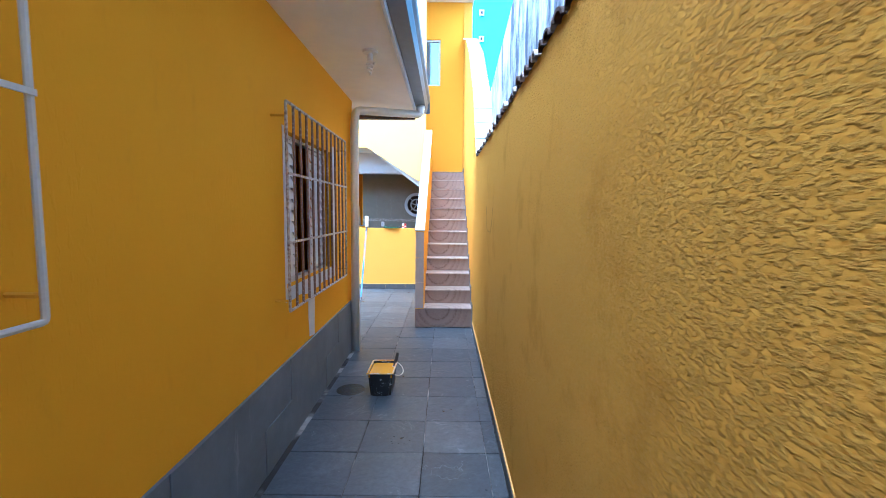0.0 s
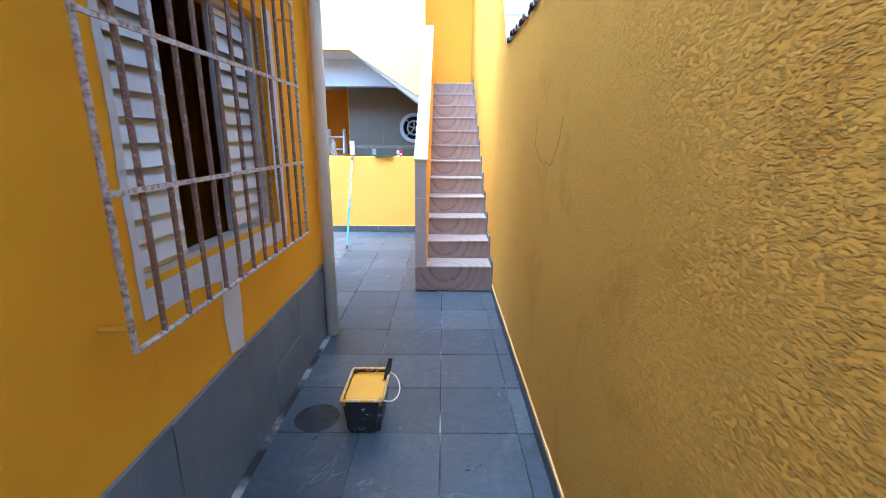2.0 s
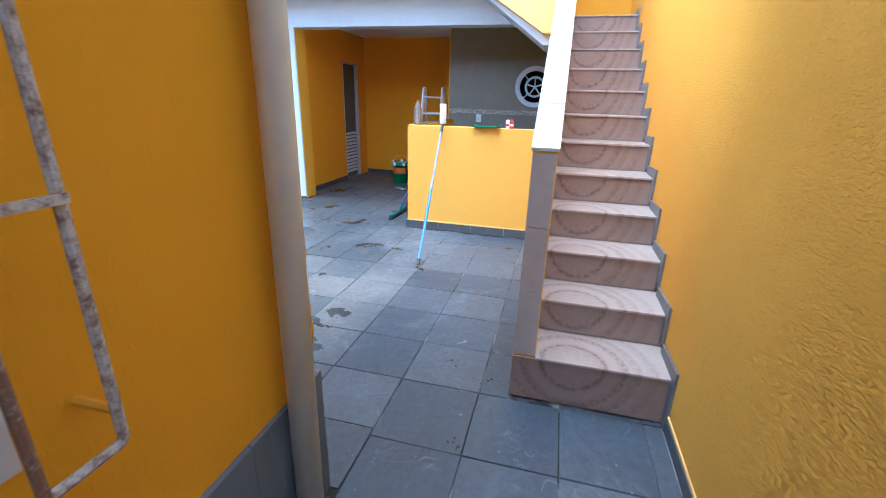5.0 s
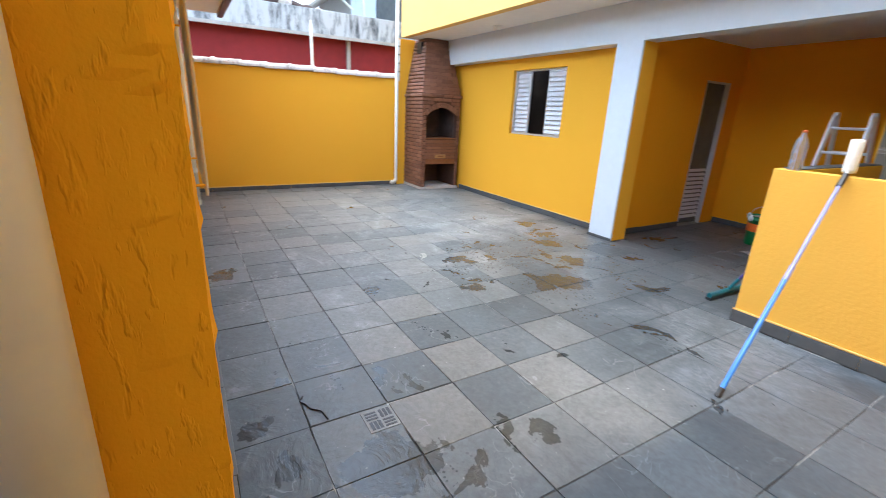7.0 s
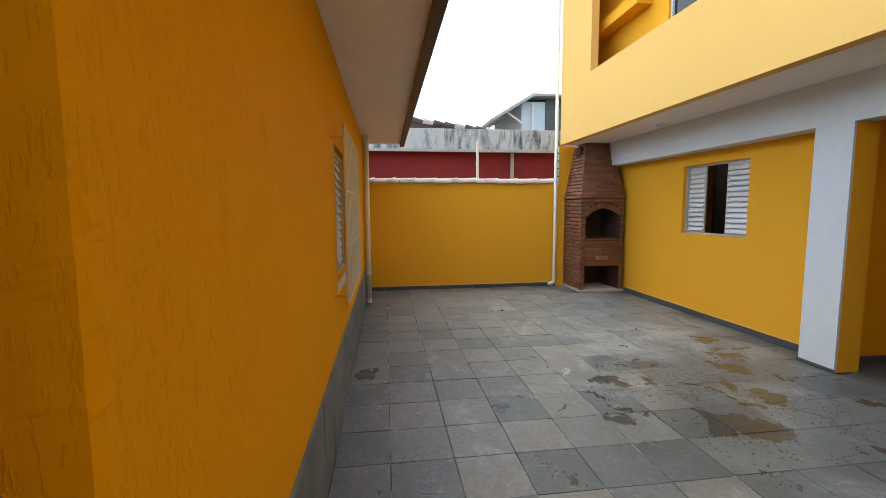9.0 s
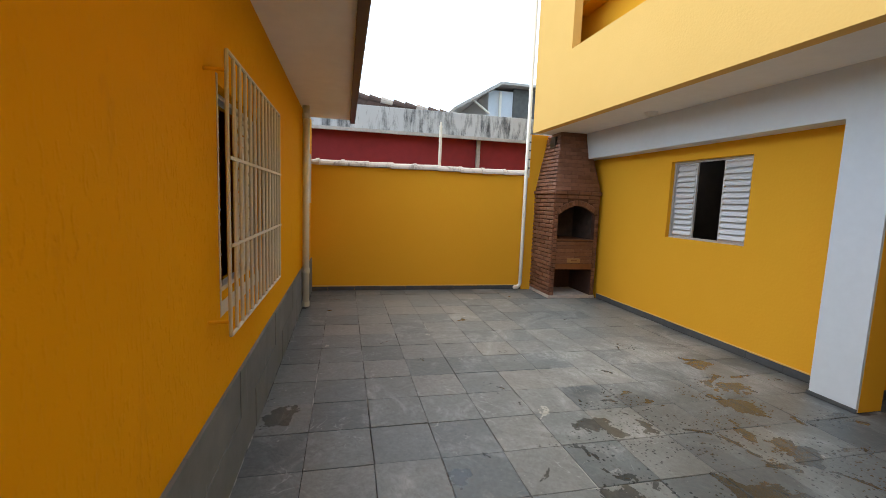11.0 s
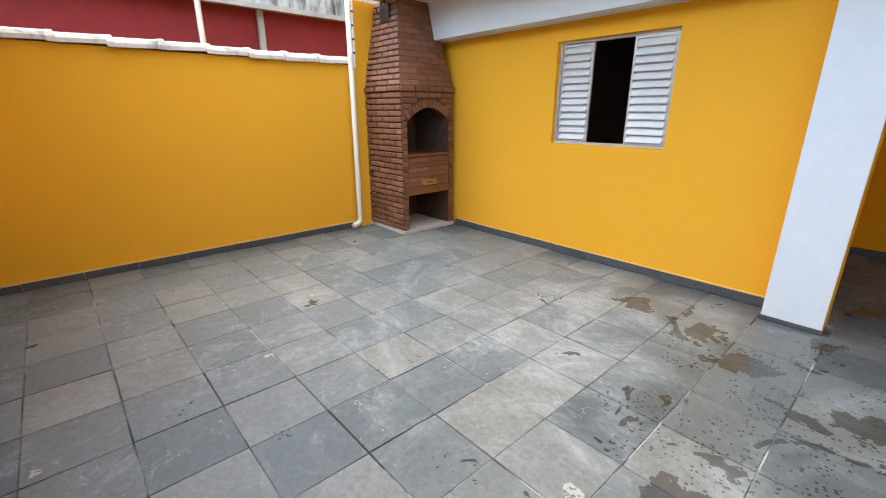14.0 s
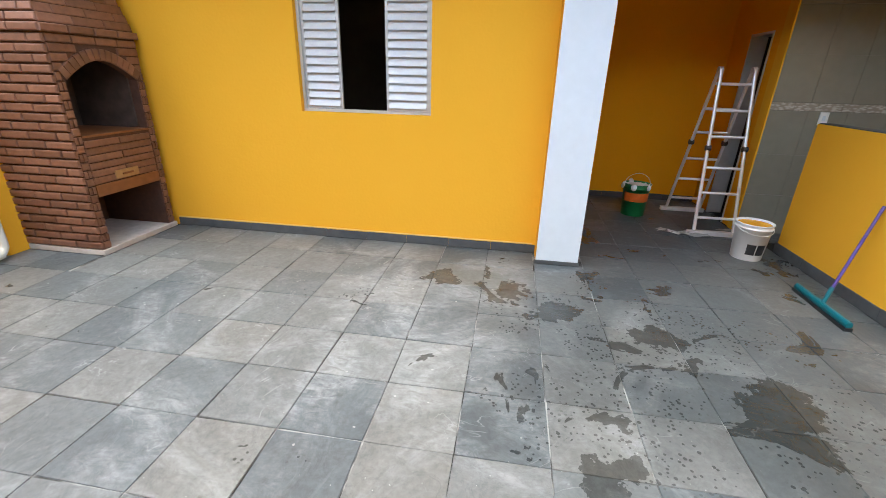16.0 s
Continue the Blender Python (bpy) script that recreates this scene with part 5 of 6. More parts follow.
def paint_bucket():
    b = thing("paint_bucket", "black paint bucket full of yellow paint on the passage floor", "bucket")
    def shell(r0, z0, r1, z1, bm):
        a = [bm.verts.new((-0.42 + sx * r0[0], 3.60 + sy_ * r0[1], z0)) for sx, sy_ in ((-1, -1), (1, -1), (1, 1), (-1, 1))]
        c = [bm.verts.new((-0.42 + sx * r1[0], 3.60 + sy_ * r1[1], z1)) for sx, sy_ in ((-1, -1), (1, -1), (1, 1), (-1, 1))]
        for i in range(4):
            bm.faces.new((a[i], a[(i + 1) % 4], c[(i + 1) % 4], c[i]))
        return a, c
    bm = bmesh.new()
    a, c = shell((0.080, 0.138), 0.0, (0.100, 0.150), 0.185, bm)
    bm.faces.new(a[::-1])
    ai, ci = shell((0.074, 0.131), 0.012, (0.094, 0.144), 0.185, bm)
    bm.faces.new(ai)
    for i in range(4):
        bm.faces.new((c[i], c[(i + 1) % 4], ci[(i + 1) % 4], ci[i]))
    bmesh.ops.bevel(bm, geom=[e for e in bm.edges if abs(e.verts[0].co.z - e.verts[1].co.z) > 0.1], offset=0.018, segments=3, affect="EDGES")
    part("tub", bm, M_TUB, b)
    bm = bmesh.new()
    sweep(bm, bent([(-0.42 + sx * 0.100, 3.60 + sy_ * 0.150, 0.186) for sx, sy_ in ((-1, -1), (1, -1), (1, 1), (-1, 1), (-1, -1))], 0.02, 3), 0.007, 8)
    part("rim", bm, M_RIM, b, "paint-smeared pale rim")
    part("paint", boxed(-0.42 - 0.092, -0.42 + 0.092, 3.60 - 0.140, 3.60 + 0.140, 0.15, 0.168), M_PAINT_WET, b, "wet yellow paint")
    arc = [(-0.42 + 0.105 + 0.06 * math.sin(math.pi * k / 12), 3.60 + 0.13 * math.cos(math.pi * k / 12), 0.175 - 0.03 * math.sin(math.pi * k / 12)) for k in range(13)]
    part("handle", sweep(bmesh.new(), arc, 0.004, 6), M_WHITEPL, b, "thin white carrying handle")
    return b


paint_bucket()
brush = thing("paint_brush", "dark handled paint brush standing in the bucket", "brush")
part("handle", sweep(bmesh.new(), [(-0.338, 3.665, 0.160), (-0.322, 3.70, 0.215), (-0.312, 3.72, 0.265)], [0.010, 0.015, 0.011], 10), M_BLACKPL, brush)
part("ferrule", sweep(bmesh.new(), [(-0.342, 3.658, 0.145), (-0.338, 3.665, 0.170)], 0.014, 10), M_ALU, brush)

roller = thing("paint_roller", "paint roller on a long blue pole against the counter", "paint roller")
A, B = Vector((-1.283, 7.06, 0.0)), Vector((-1.372, 8.128, 1.150))
part("pole", sweep(bmesh.new(), [A + (B - A) * s for s in (0.03, 0.55)], 0.0135, 12), M_BLUEPOLE, roller)
part("upper_pole", sweep(bmesh.new(), [A + (B - A) * s for s in (0.55, 0.97)], 0.0115, 12), M_LILAC, roller)
part("joint_sleeve", sweep(bmesh.new(), [A + (B - A) * s for s in (0.50, 0.56)], 0.0150, 12), M_LILAC, roller, "lilac plastic joint sleeve")
part("foot_cap", sweep(bmesh.new(), [A, A + (B - A) * 0.035], 0.016, 12), M_BLACKPL, roller)
part("grip", sweep(bmesh.new(), [B + (A - B) * 0.06, B], 0.016, 12), M_BLACKPL, roller)
part("wire_arm", sweep(bmesh.new(), bent([B, B + Vector((-0.006, 0.03, 0.03)), B + Vector((0.0, 0.035, 0.05))], 0.01, 3), 0.004, 6), M_ALU, roller)
part("fleece", turned(bmesh.new(), [(0.012, 0.0), (0.031, 0.004), (0.034, 0.02), (0.034, 0.18), (0.031, 0.196), (0.012, 0.20)], (-1.378, 8.175, 1.155), 20), M_FLEECE, roller, "cream fleece roller", True)

sq = thing("floor_squeegee", "teal floor squeegee with a purple handle by the counter", "squeegee")
H0, H1 = Vector((-2.042, 8.935, 0.0)), Vector((-2.056, 8.365, 0.0))
al = (H1 - H0).normalized()
bm = prism(bmesh.new(), [(-0.018, 0.022), (0.018, 0.022), (0.022, 0.045), (0.010, 0.062), (-0.010, 0.062), (-0.022, 0.045)], "y", 0.0, 0.572, 0.003)
head = part("head", bm, M_TEAL, None)
head.parent = sq
head.matrix_basis = Matrix.Translation(H1) @ pose(0, 0, 0, 0, 0, -math.degrees(math.atan2((H0 - H1).x, (H0 - H1).y)))
blade = part("rubber_blade", boxed(-0.024, 0.024, -0.004, 0.576, 0.0, 0.0225), M_BLACKPL, None)
blade.parent = sq
blade.matrix_basis = head.matrix_basis.copy()
P0, P1 = Vector((-2.045, 8.645, 0.055)), Vector((-1.778, 8.83, 0.70))
part("socket", sweep(bmesh.new(), [P0, P0 + (P1 - P0) * 0.16], 0.014, 10), M_TEAL, sq)
part("handle", sweep(bmesh.new(), [P0 + (P1 - P0) * 0.1, P1], 0.0105, 10), M_PURPLE, sq, "purple coated steel handle")


def pail(label, at, r0, r1, h, mat, band, lid, handle_up):
    b = thing("paint_pail", label, "bucket", "paint pails", at)
    x, y, z = at
    prof = [(r0 * 0.97, 0.0), (r0, 0.006), (r1 * 0.985, h * 0.86), (r1 * 1.03, h * 0.865), (r1 * 1.03, h * 0.885), (r1, h * 0.89), (r1 * 1.005, h * 0.97), (r1 * 1.035, h * 0.975), (r1 * 1.035, h), (r1 * 0.96, h), (r1 * 0.95, h * 0.93)]
    part("body", turned(bmesh.new(), prof, at, 28), mat, b, "", True)
    if band:
        for zz0, zz1, a0, a1, m in band:
            bm = bmesh.new()
            n = 14
            rows = [[bm.verts.new((x + (r0 + (r1 - r0) * zz / h / 0.88 + 0.0012) * math.cos(math.radians(a0 + (a1 - a0) * k / n)), y + (r0 + (r1 - r0) * zz / h / 0.88 + 0.0012) * math.sin(math.radians(a0 + (a1 - a0) * k / n)), z + zz)) for k in range(n + 1)] for zz in (zz0, zz1)]
            for k in range(n):
                bm.faces.new((rows[0][k], rows[0][k + 1], rows[1][k + 1], rows[1][k]))
            part("printed_band", bm, m, b)
    part("paint", turned(bmesh.new(), [(r1 * 0.5, h * 0.95), (r1 * 0.93, h * 0.952), (r1 * 0.6, h * 0.965)], at, 20), lid, b)
    if handle_up:
        part("handle", sweep(bmesh.new(), [(x + r1 * math.cos(math.pi * k / 12), y, z + h * 0.92 + 0.14 * math.sin(math.pi * k / 12)) for k in range(13)], 0.003, 6), M_ALU, b)
    else:
        part("handle", sweep(bmesh.new(), [(x + r1 * 1.05 * math.cos(math.pi * k / 12), y - r1 * 1.06 * math.sin(math.pi * k / 12), z + h * 0.90 - 0.05 * math.sin(math.pi * k / 12)) for k in range(13)], 0.003, 6), M_WHITEPL, b)
    return b


pail("white plastic paint pail with black label blocks, on the floor", (-2.10, 9.585, 0.0), 0.118, 0.140, 0.325, M_WHITEPL, [(0.06, 0.155, 238, 268, M_BLACKPL), (0.06, 0.155, 272, 305, M_BLACKPL)], M_PAINT_WET, False)
pail("green and orange paint pail, lid smeared white, on the floor", (-2.79, 10.74, 0.0), 0.125, 0.142, 0.36, M_GREENPL, [(0.17, 0.27, 200, 330, M_ORANGE)], M_WHITEPL, True)
for k in range(11):
    a = 2 * math.pi * k / 11 + 0.3 * math.sin(3 * k)
    r = 0.142 + 0.004 * (k % 3)
    drip = bmesh.new()
    bmesh.ops.create_icosphere(drip, subdivisions=2, radius=0.016 + 0.005 * (k % 4), matrix=Matrix.Translation((-2.79 + r * math.cos(a), 10.74 + r * math.sin(a), 0.345 - 0.012 * (k % 3))) @ Matrix.Diagonal((1, 1, 1.3, 1)))
    part("paint_drip", drip, M_WHITEPL, bpy.data.objects["paint_pail.001"], "", True)
cloth = thing("rag", "grey crumpled rag lying on the wet floor", "rag")
bm = bmesh.new()
rows = [[bm.verts.new((-2.66 + 0.46 * i / 9 + 0.03 * math.sin(j * 2.1 + i), 10.10 - 0.10 * i / 9 + 0.10 * j / 5 + 0.02 * math.sin(i * 1.7), 0.006 + 0.012 * (1 + math.sin(i * 1.9 + j * 2.3)))) for j in range(6)] for i in range(10)]
for i in range(9):
    for j in range(5):
        bm.faces.new((rows[i][j], rows[i + 1][j], rows[i + 1][j + 1], rows[i][j + 1]))
part("cloth", bm, M_CONCRETE, cloth, "", True)

# ---- aluminium ladder ----
lad = thing("step_ladder", "folding aluminium ladder standing open in the kitchen", "ladder")
TOPZ, TOPY = 1.545, 10.52
def rail_pt(front, side, z):
    s = z / TOPZ
    y = (10.13 if front else 11.02) * (1 - s) + (TOPY - 0.03 if front else TOPY + 0.03) * s
    x = -2.155 + side * (0.185 - 0.035 * s) + 0.0 * y
    return Vector((x, y, z))
for front in (True, False):
    for side in (-1, 1):
        a, b = rail_pt(front, side, 0.02), rail_pt(front, side, TOPZ)
        for lo_, hi_ in ((0.0, 0.52), (0.545, 1.0)):
            part("rail", sweep(bmesh.new(), [a.lerp(b, lo_), a.lerp(b, hi_)], 0.025, 8, True, 0.6), M_ALU, lad)
        part("hinge", sweep(bmesh.new(), [a.lerp(b, 0.533) - Vector((0.022, 0, 0)), a.lerp(b, 0.533) + Vector((0.022, 0, 0))], 0.028, 14), M_BLACKPL, lad, "black hinge joint")
    for z in (0.17, 0.41, 0.65, 0.94, 1.18, 1.42):
        part("rung", sweep(bmesh.new(), [rail_pt(front, -1, z), rail_pt(front, 1, z)], 0.014, 8), M_ALU, lad)
    y = 10.13 if front else 11.02
    part("stabiliser_bar", boxed(-2.40, -1.92, y - 0.03, y + 0.03, 0.0, 0.045, 0.006), M_ALU, lad)
for side in (-1, 1):
    p = rail_pt(True, side, TOPZ)
    part("hinge", sweep(bmesh.new(), [Vector((p.x - 0.02, TOPY, TOPZ)), Vector((p.x + 0.02, TOPY, TOPZ))], 0.03, 14), M_ALU, lad)

# ---- things on the counter ----
bottle = thing("water_bottle", "clear plastic bottle with an orange cap on the counter", "bottle")
part("body", turned(bmesh.new(), [(0.036, 0.0), (0.04, 0.006), (0.04, 0.06), (0.036, 0.075), (0.04, 0.09), (0.04, 0.155), (0.030, 0.195), (0.014, 0.225), (0.014, 0.24)], (-1.665, 8.21, 1.136), 20), M_CLEAR, bottle, "", True)
part("cap", turned(bmesh.new(), [(0.013, 0.0), (0.0145, 0.003), (0.0145, 0.012), (0.013, 0.014)], (-1.665, 8.21, 1.377), 16), M_ORANGE, bottle)
top = thing("worktop", "thin dark grey stone slab on the low counter wall", "worktop")
part("slab", boxed(-1.752, -1.648, 8.275, 9.77, 1.1355, 1.143, 0.002), M_SKIRT, top)
tray = thing("paint_tray", "dark green plastic tray resting on the counter", "tray")
part("dish", prism(bmesh.new(), [(-1.03, 1.140), (-0.80, 1.140), (-0.775, 1.162), (-0.785, 1.164), (-0.81, 1.150), (-1.02, 1.150), (-1.045, 1.164), (-1.055, 1.162)], "y", 8.10, 8.30), M_GREEN_TRAY, tray)
for i, (x, m, lab) in enumerate(((-0.705, M_WHITEPL, "small white carton standing on the counter"), (-0.662, M_REDPACK, "small red and white carton standing on the counter"))):
    c = thing("carton", lab, "box", "cartons on the counter")
    part("box", boxed(x - 0.017, x + 0.017, 8.195, 8.225, 1.136, 1.222, 0.003), m, c)
    part("printed_band", boxed(x - 0.015, x + 0.015, 8.1935, 8.1955, 1.16, 1.180), M_REDPACK if i == 0 else M_WHITEPL, c)

# ---- lamps (unlit) ----
def spiral_lamp(at, label):
    l = thing("ceiling_bulb", label, "lamp", "bulbs")
    x, y, z = at
    part("rose", turned(bmesh.new(), [(0.05, -0.018), (0.055, -0.004), (0.055, 0.0)], at, 20), M_WHITEPL, l)
    part("base", turned(bmesh.new(), [(0.016, -0.075), (0.022, -0.07), (0.022, -0.03), (0.016, -0.018)], at, 16), M_WHITEPL, l)
    part("spiral_tube", sweep(bmesh.new(), [(x + (0.030 - 0.0007 * k) * math.cos(k * 0.55), y + (0.030 - 0.0007 * k) * math.sin(k * 0.55), z - 0.08 - 0.0022 * k) for k in range(40)], 0.006, 6), M_WHITEPL, l, "white spiral tube", True)


spiral_lamp((-0.465, 3.34, SOFFIT_Z), "unlit spiral bulb under the white eaves")
ros = thing("ceiling_rose", "small white lamp rose under the overhang", "lamp")
part("base", turned(bmesh.new(), [(0.03, -0.05), (0.045, -0.045), (0.075, -0.012), (0.08, 0.0)], (-5.95, 8.86, SLAB_Z), 20), M_WHITEPL, ros)

# ---- floor drain ----
drain = thing("floor_drain", "square steel drain grate set in the slate floor", "drain")
part("plate", boxed(-2.02, -1.87, 5.31, 5.46, -0.009, 0.002, 0.0015), M_RUST, drain)
# open slots drawn as raised black strips, their darkness put into the colour
for qx in (0, 1):
    for qy in (0, 1):
        cx, cy = -2.0125 + 0.0685 * qx, 5.3175 + 0.0685 * qy
        for i in range(3):
            o = 0.008 + 0.0205 * i
            if (qx + qy) % 2:
                part("slot", boxed(cx + 0.006, cx + 0.061, cy + o, cy + o + 0.014, 0.0021, 0.0034), M_BLACKPL, drain)
            else:
                part("slot", boxed(cx + o, cx + o + 0.011, cy + 0.006, cy + 0.061, 0.0021, 0.0034), M_BLACKPL, drain)
string = thing("string", "short black string curled on the slate floor", "string")
part("strand", sweep(bmesh.new(), bent([(-2.27, 5.10, 0.005), (-2.24, 5.075, 0.005), (-2.20, 5.10, 0.005), (-2.16, 5.11, 0.005), (-2.12, 5.155, 0.005), (-2.05, 5.165, 0.005)], 0.012, 4), 0.004, 6), M_BLACKPL, string, "", True)

# ---- kitchen wall fittings and doors ----
sock = thing("wall_socket", "white socket plate on the tiled wall", "socket")
part("plate", boxed(-1.43, -1.355, 10.332, 10.344, 1.085, 1.20, 0.003), M_WHITEPL, sock)
part("rocker", boxed(-1.405, -1.38, 10.328, 10.333, 1.12, 1.165, 0.002), M_WHITE, sock)
d1 = tagged(new("door_1"), "grey glossy door with louvred lower panel, shut", "door", "", "structure")
part("leaf", boxed(-3.86, -3.825, 10.662, 11.178, 0.02, 1.918), M_DOORGREY, d1)
for i in range(4):
    part("door_panel", boxed(-3.8245, -3.818, 10.71, 11.13, 0.90 + 0.245 * i, 1.125 + 0.245 * i, 0.004), M_DOORGREY, d1)
for i in range(12):
    z = 0.10 + i * 0.06
    part("slat", prism(bmesh.new(), [(-3.8245, z), (-3.798, z), (-3.802, z + 0.008), (-3.820, z + 0.036), (-3.8245, z + 0.036)], "y", 10.70, 11.14), M_LOUVRE, d1)
part("jamb", box(box(boxed(-3.90, -3.767, 10.641, 10.662, 0, 1.939), -3.90, -3.767, 11.178, 11.199, 0, 1.939), -3.90, -3.767, 10.662, 11.178, 1.918, 1.939), M_FRAME, d1)
d2 = tagged(new("door_2"), "pale painted doorway frame open to a dark store", "door", "", "structure")
part("jamb", box(box(boxed(-1.868, -1.712, 10.64, 10.662, 0, 1.90), -1.868, -1.712, 11.048, 11.07, 0, 1.90), -1.868, -1.712, 10.662, 11.048, 1.878, 1.90), M_FRAME, d2)
structure("trim_tile_edge", boxed(-1.876, -1.8615, 10.343, 10.488, 0, 2.40, 0.003), M_YEL, "yellow painted edge beside the wall tiles", "trim")

# ---- neighbours ----
red = tagged(new("neighbour_house"), "red neighbour house with a rain-streaked concrete ledge", "house", "")
part("wall", boxed(-12.0, -9.85, -6.0, 13.0, -0.05, 2.80), M_RED, red)
part("ledge", boxed(-12.1, -9.60, -6.0, 13.2, 2.72, 3.17, 0.01), M_LEDGE, red, "rain-streaked white concrete ledge")
part("ledge_lip", boxed(-9.62, -9.56, -6.0, 13.2, 2.68, 2.74), M_CONCRETE, red)
part("post", boxed(-9.83, -9.76, 7.86, 7.93, 1.0, 2.72), M_CONCRETE, red, "grey concrete post")
bm = prism(bmesh.new(), [(1.0, 3.17), (9.6, 3.17), (9.6, 3.20), (5.4, 3.69), (1.0, 3.4)], "x", -14.5, -11.0)
part("roof", bm, M_ROOF, red, "dark weathered clay tile roof")
for i in range(16):
    y0_ = 5.5 + i * 0.26
    part("ridge_tile", sweep(bmesh.new(), [(-10.98, y0_, 3.66 - (y0_ - 5.4) * 0.117), (-10.98, y0_ + 0.25, 3.64 - (y0_ - 5.15) * 0.117)], [0.07, 0.05], 8), M_CAPROOF if i % 3 == 2 else M_ROOF, red)
vent = thing("vent_pipe", "thin white pipe rising behind the yard wall", "pipe")
part("tube", sweep(bmesh.new(), [(-9.0, 6.94, -0.05), (-9.0, 6.94, 2.80)], 0.028, 10), M_PIPE, vent)
part("cap", sweep(bmesh.new(), [(-9.0, 6.94, 2.80), (-9.0, 6.94, 2.86)], 0.016, 8), M_PIPE, vent)
wh = tagged(new("white_house"), "white two-storey house with a corrugated lean-to roof", "house")
part("wall", boxed(-20, -16.0, 10.1, 11.0, -0.05, 5.35), M_WHITE, wh)
part("dark_panel", boxed(-20, -15.95, 11.0, 13.5, -0.05, 5.45), M_DOORGREY, wh, "dark clad side")
part("roof", prism(bmesh.new(), [(8.9, 4.55), (10.45, 5.47), (13.6, 5.47), (13.6, 5.55), (10.4, 5.55), (8.85, 4.62)], "x", -20.2, -15.6), M_CONCRETE, wh)
part("brace", sweep(bmesh.new(), [(-15.8, 10.1, 4.5), (-15.8, 9.5, 4.9)], 0.04, 8), M_PIPE, wh)
part("downpipe", sweep(bmesh.new(), [(-15.9, 10.5, 5.3), (-15.9, 10.5, 3.0)], 0.05, 8), M_PIPE, wh)
# nearer than y 2.6 the wall is heightened, unseen, to shade the house wall
structure("wall_neighbour", prism(bmesh.new(), [(-4.0, -0.05), (6.1, -0.05), (6.1, 2.85), (3.8, 3.2), (2.6, 3.45), (1.4, 4.3), (-4.0, 4.6)], "x", WALL_R + 0.19, WALL_R + 0.30), M_SHEET, "rain-streaked whitewashed neighbour wall, raised out of view to cut light", "wall")
blue = tagged(new("blue_building"), "tall plain blue neighbouring building", "building")
part("wall", boxed(0.2, 10.0, 18.0, 26.0, -0.05, 15.0), M_BLUE, blue)
for i in range(5):
    v_ = part("vent", boxed(1.36, 1.56, 17.93, 18.0, 5.2 + i * 1.0, 5.42 + i * 1.0, 0.01), M_WHITE, blue)
    part("grille", boxed(1.42, 1.50, 17.91, 17.935, 5.26 + i * 1.0, 5.36 + i * 1.0), M_BLACKPL, v_)

# ---- wall tiles of the kitchen ----
def tile_row(z0, z1, w, mat, name):
    x = xa
    while x < -0.30:
        x2 = min(x + w, -0.30)
        a, b = x + 0.0015, x2 - 0.0015
        near_x, near_z = min(max(ROUND[0], a), b), min(max(ROUND[1], z0), z1)
        if math.hypot(near_x - ROUND[0], near_z - ROUND[1]) < 0.26:
            nx, nz = max(1, round((b - a) / 0.02)), max(1, round((z1 - z0) / 0.02))
            bm = grid_solid([a + (b - a) * i / nx for i in range(nx + 1)], [10.346, 10.3575], [z0 + 0.0015 + (z1 - z0 - 0.003) * i / nz for i in range(nz + 1)], lambda px, py, pz: math.hypot(px - ROUND[0], pz - ROUND[1]) > 0.25)
        else:
            bm = boxed(a, b, 10.346, 10.3575, z0 + 0.0015, z1 - 0.0015)
        part(name, bm, mat, wall_tiled)
        x = x2


for z0, z1 in ((0.0, 0.40), (0.40, 0.80), (0.80, 1.20)):
    tile_row(z0, z1, 0.33, M_WTILE, "tile")
tile_row(1.205, 1.275, 0.20, M_BORDER, "border_tile")
for z0, z1 in ((1.28, 1.68), (1.68, 2.08), (2.08, 2.40)):
    tile_row(z0, z1, 0.33, M_WTILE, "tile")

# ---- slate floor, slab by slab ----
def slab_mesh(seed):
    """A slate slab one unit square with slightly wavering, softened edges; top at z 0."""
    r = random.Random(seed)
    bm = bmesh.new()
    n = 6
    edge = []
    for i in range(4 * n):
        s, k = divmod(i, n)
        t = k / n
        p = ((t, 0), (1, t), (1 - t, 1), (0, 1 - t))[s]
        edge.append(Vector((p[0] - 0.5, p[1] - 0.5)))
    jit = [1 - (r.uniform(0.0, 0.007) if i % n else r.uniform(0.002, 0.012)) for i in range(4 * n)]
    rows = []
    for z, inset in ((-0.012, 0.0), (-0.003, 0.0), (0.0, 0.008)):
        rows.append([bm.verts.new((e.x * (j - inset), e.y * (j - inset), z)) for e, j in zip(edge, jit)])
    for a, b in zip(rows, rows[1:]):
        for i in range(4 * n):
            bm.faces.new((a[i], a[(i + 1) % (4 * n)], b[(i + 1) % (4 * n)], b[i]))
    bm.faces.new(rows[-1])
    bmesh.ops.recalc_face_normals(bm, faces=bm.faces)
    me = bpy.data.meshes.new("slab")
    bm.to_mesh(me)
    bm.free()
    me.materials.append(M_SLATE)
    return me


SLABS = [slab_mesh(s) for s in range(12)]
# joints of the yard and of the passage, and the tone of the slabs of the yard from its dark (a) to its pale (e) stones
JOINT_X = [-5.50 - 0.388 * k for k in range(7, 0, -1)] + [-5.50, -5.12, -4.737, -4.354, -3.965, -3.572, -3.18, -2.797, -2.407, -2.037, -1.655, -1.25, -0.85, -0.44, -0.045, 0.335, 0.73]
JOINT_Y = [5.08 + (2.285 / 6) * k for k in range(-1, 18)]
JOINT_PASSAGE = [5.435 - 0.3945 * k for k in range(24, -1, -1)]
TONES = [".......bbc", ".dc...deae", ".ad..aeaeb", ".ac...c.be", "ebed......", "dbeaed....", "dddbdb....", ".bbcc....."]
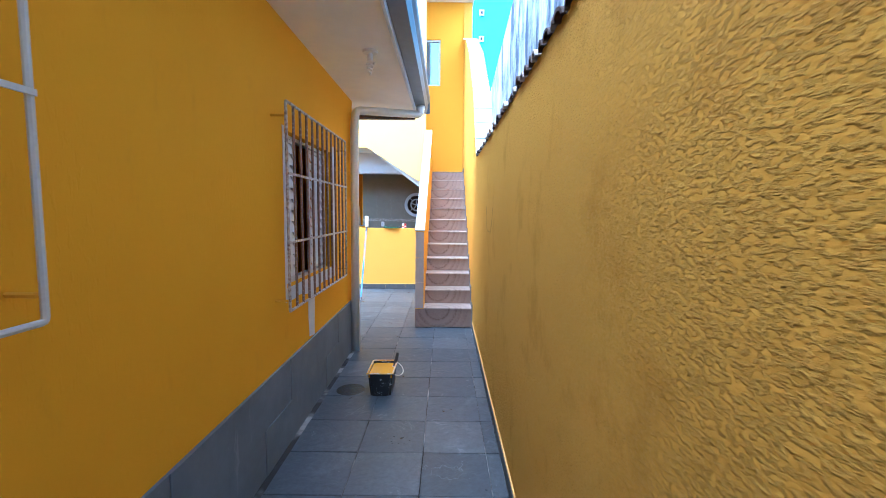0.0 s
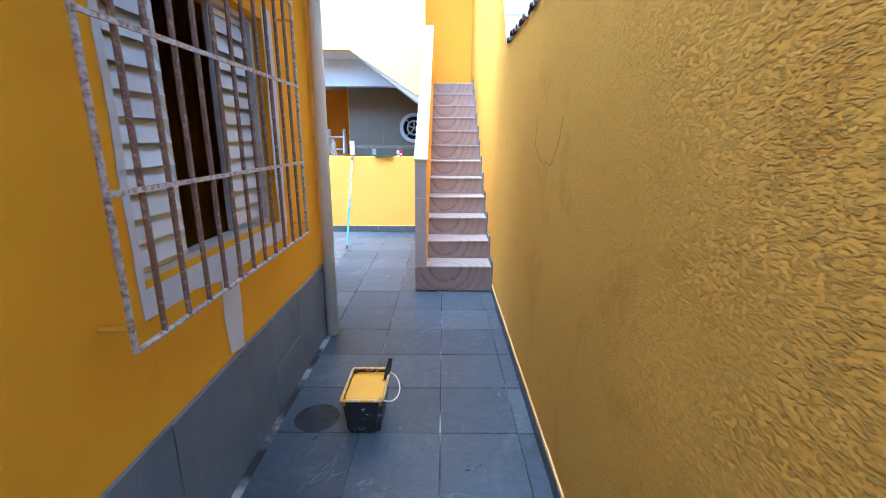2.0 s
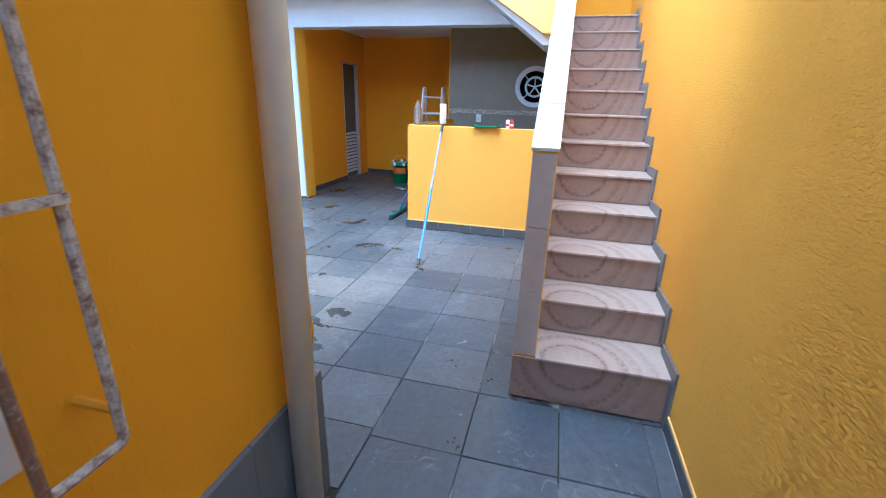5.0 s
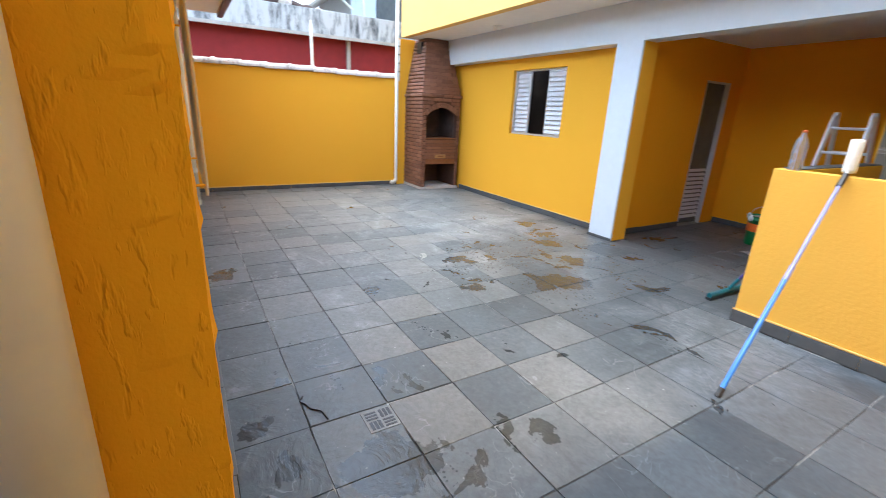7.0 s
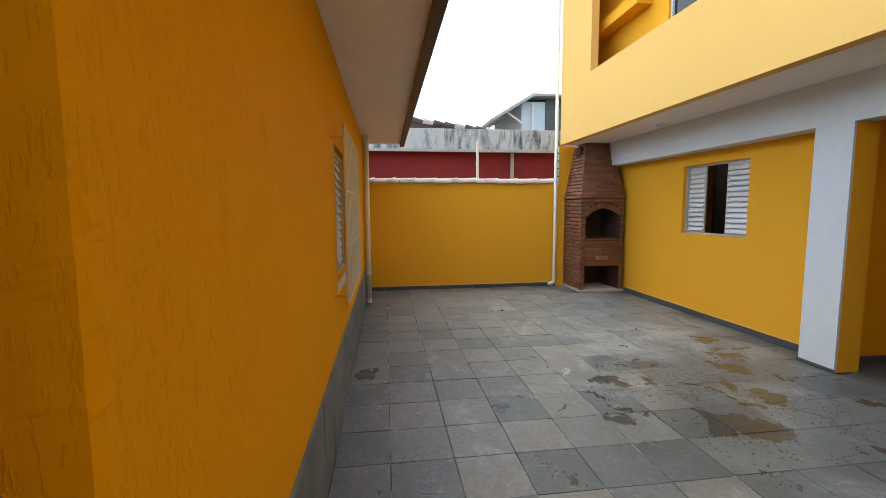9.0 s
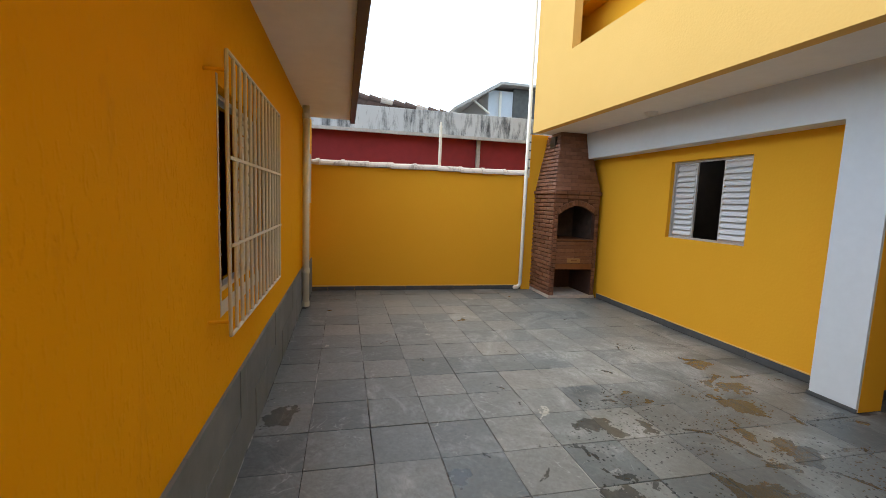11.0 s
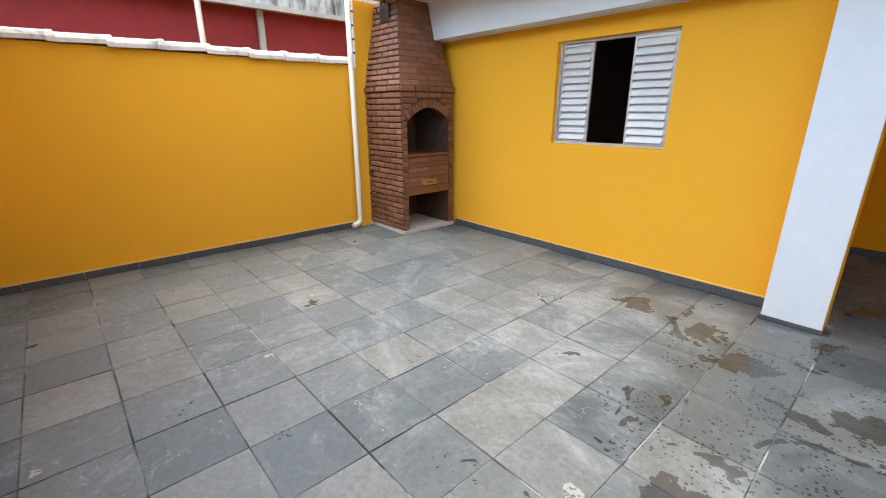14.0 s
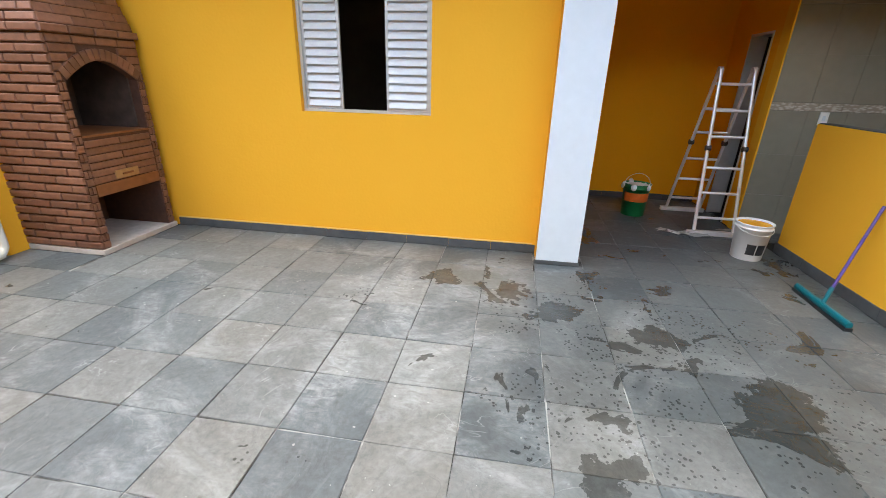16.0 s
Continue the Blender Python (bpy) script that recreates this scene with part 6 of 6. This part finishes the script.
BLOCKED = ((HOUSE_END, HOUSE_X + 0.018, -5.0, HOUSE_Y + 0.018), (-9.0, HOUSE_END, -5.0, 4.805), (-0.294, 9.0, 5.488, 20.0), (-1.775, -0.29, 8.135, 8.275), (-1.775, -1.635, 8.135, 9.795), (-20.0, -3.755, 9.255, 20.0), (-3.97, -3.60, 9.03, 9.305), (-1.875, 9.0, 10.344, 20.0), (BX0 - 0.1, BX1 + 0.014, BY0 - 0.014, 20.0))
X_MIN, X_MAX, Y_MIN, Y_MAX = BACK_X + 0.015, WALL_R - 0.013, -3.84, 11.565
tr = random.Random(11)
CELLS = []
for i in range(len(JOINT_X) - 1):
    rows = JOINT_Y
    if JOINT_X[i] > -0.9:
        rows = JOINT_PASSAGE[:-1] + JOINT_Y[2:]
    for j in range(len(rows) - 1):
        CELLS.append((JOINT_X[i], JOINT_X[i + 1], rows[j], rows[j + 1]))
for ca, cb, cc, cd in CELLS:
    r = [max(X_MIN, ca), min(X_MAX, cb), max(Y_MIN, cc), min(Y_MAX, cd)]
    if r[1] <= r[0] or r[3] <= r[2]:
        continue
    for b in BLOCKED:
        if r[0] < b[1] and r[1] > b[0] and r[2] < b[3] and r[3] > b[2]:
            # keep the largest rest of the slab beside the obstacle
            rests = [[r[0], min(r[1], b[0]), r[2], r[3]], [max(r[0], b[1]), r[1], r[2], r[3]], [r[0], r[1], r[2], min(r[3], b[2])], [r[0], r[1], max(r[2], b[3]), r[3]]]
            r = max(rests, key=lambda q: max(0.0, q[1] - q[0]) * max(0.0, q[3] - q[2]))
    w, h = r[1] - r[0], r[3] - r[2]
    if w < 0.025 or h < 0.025:
        continue
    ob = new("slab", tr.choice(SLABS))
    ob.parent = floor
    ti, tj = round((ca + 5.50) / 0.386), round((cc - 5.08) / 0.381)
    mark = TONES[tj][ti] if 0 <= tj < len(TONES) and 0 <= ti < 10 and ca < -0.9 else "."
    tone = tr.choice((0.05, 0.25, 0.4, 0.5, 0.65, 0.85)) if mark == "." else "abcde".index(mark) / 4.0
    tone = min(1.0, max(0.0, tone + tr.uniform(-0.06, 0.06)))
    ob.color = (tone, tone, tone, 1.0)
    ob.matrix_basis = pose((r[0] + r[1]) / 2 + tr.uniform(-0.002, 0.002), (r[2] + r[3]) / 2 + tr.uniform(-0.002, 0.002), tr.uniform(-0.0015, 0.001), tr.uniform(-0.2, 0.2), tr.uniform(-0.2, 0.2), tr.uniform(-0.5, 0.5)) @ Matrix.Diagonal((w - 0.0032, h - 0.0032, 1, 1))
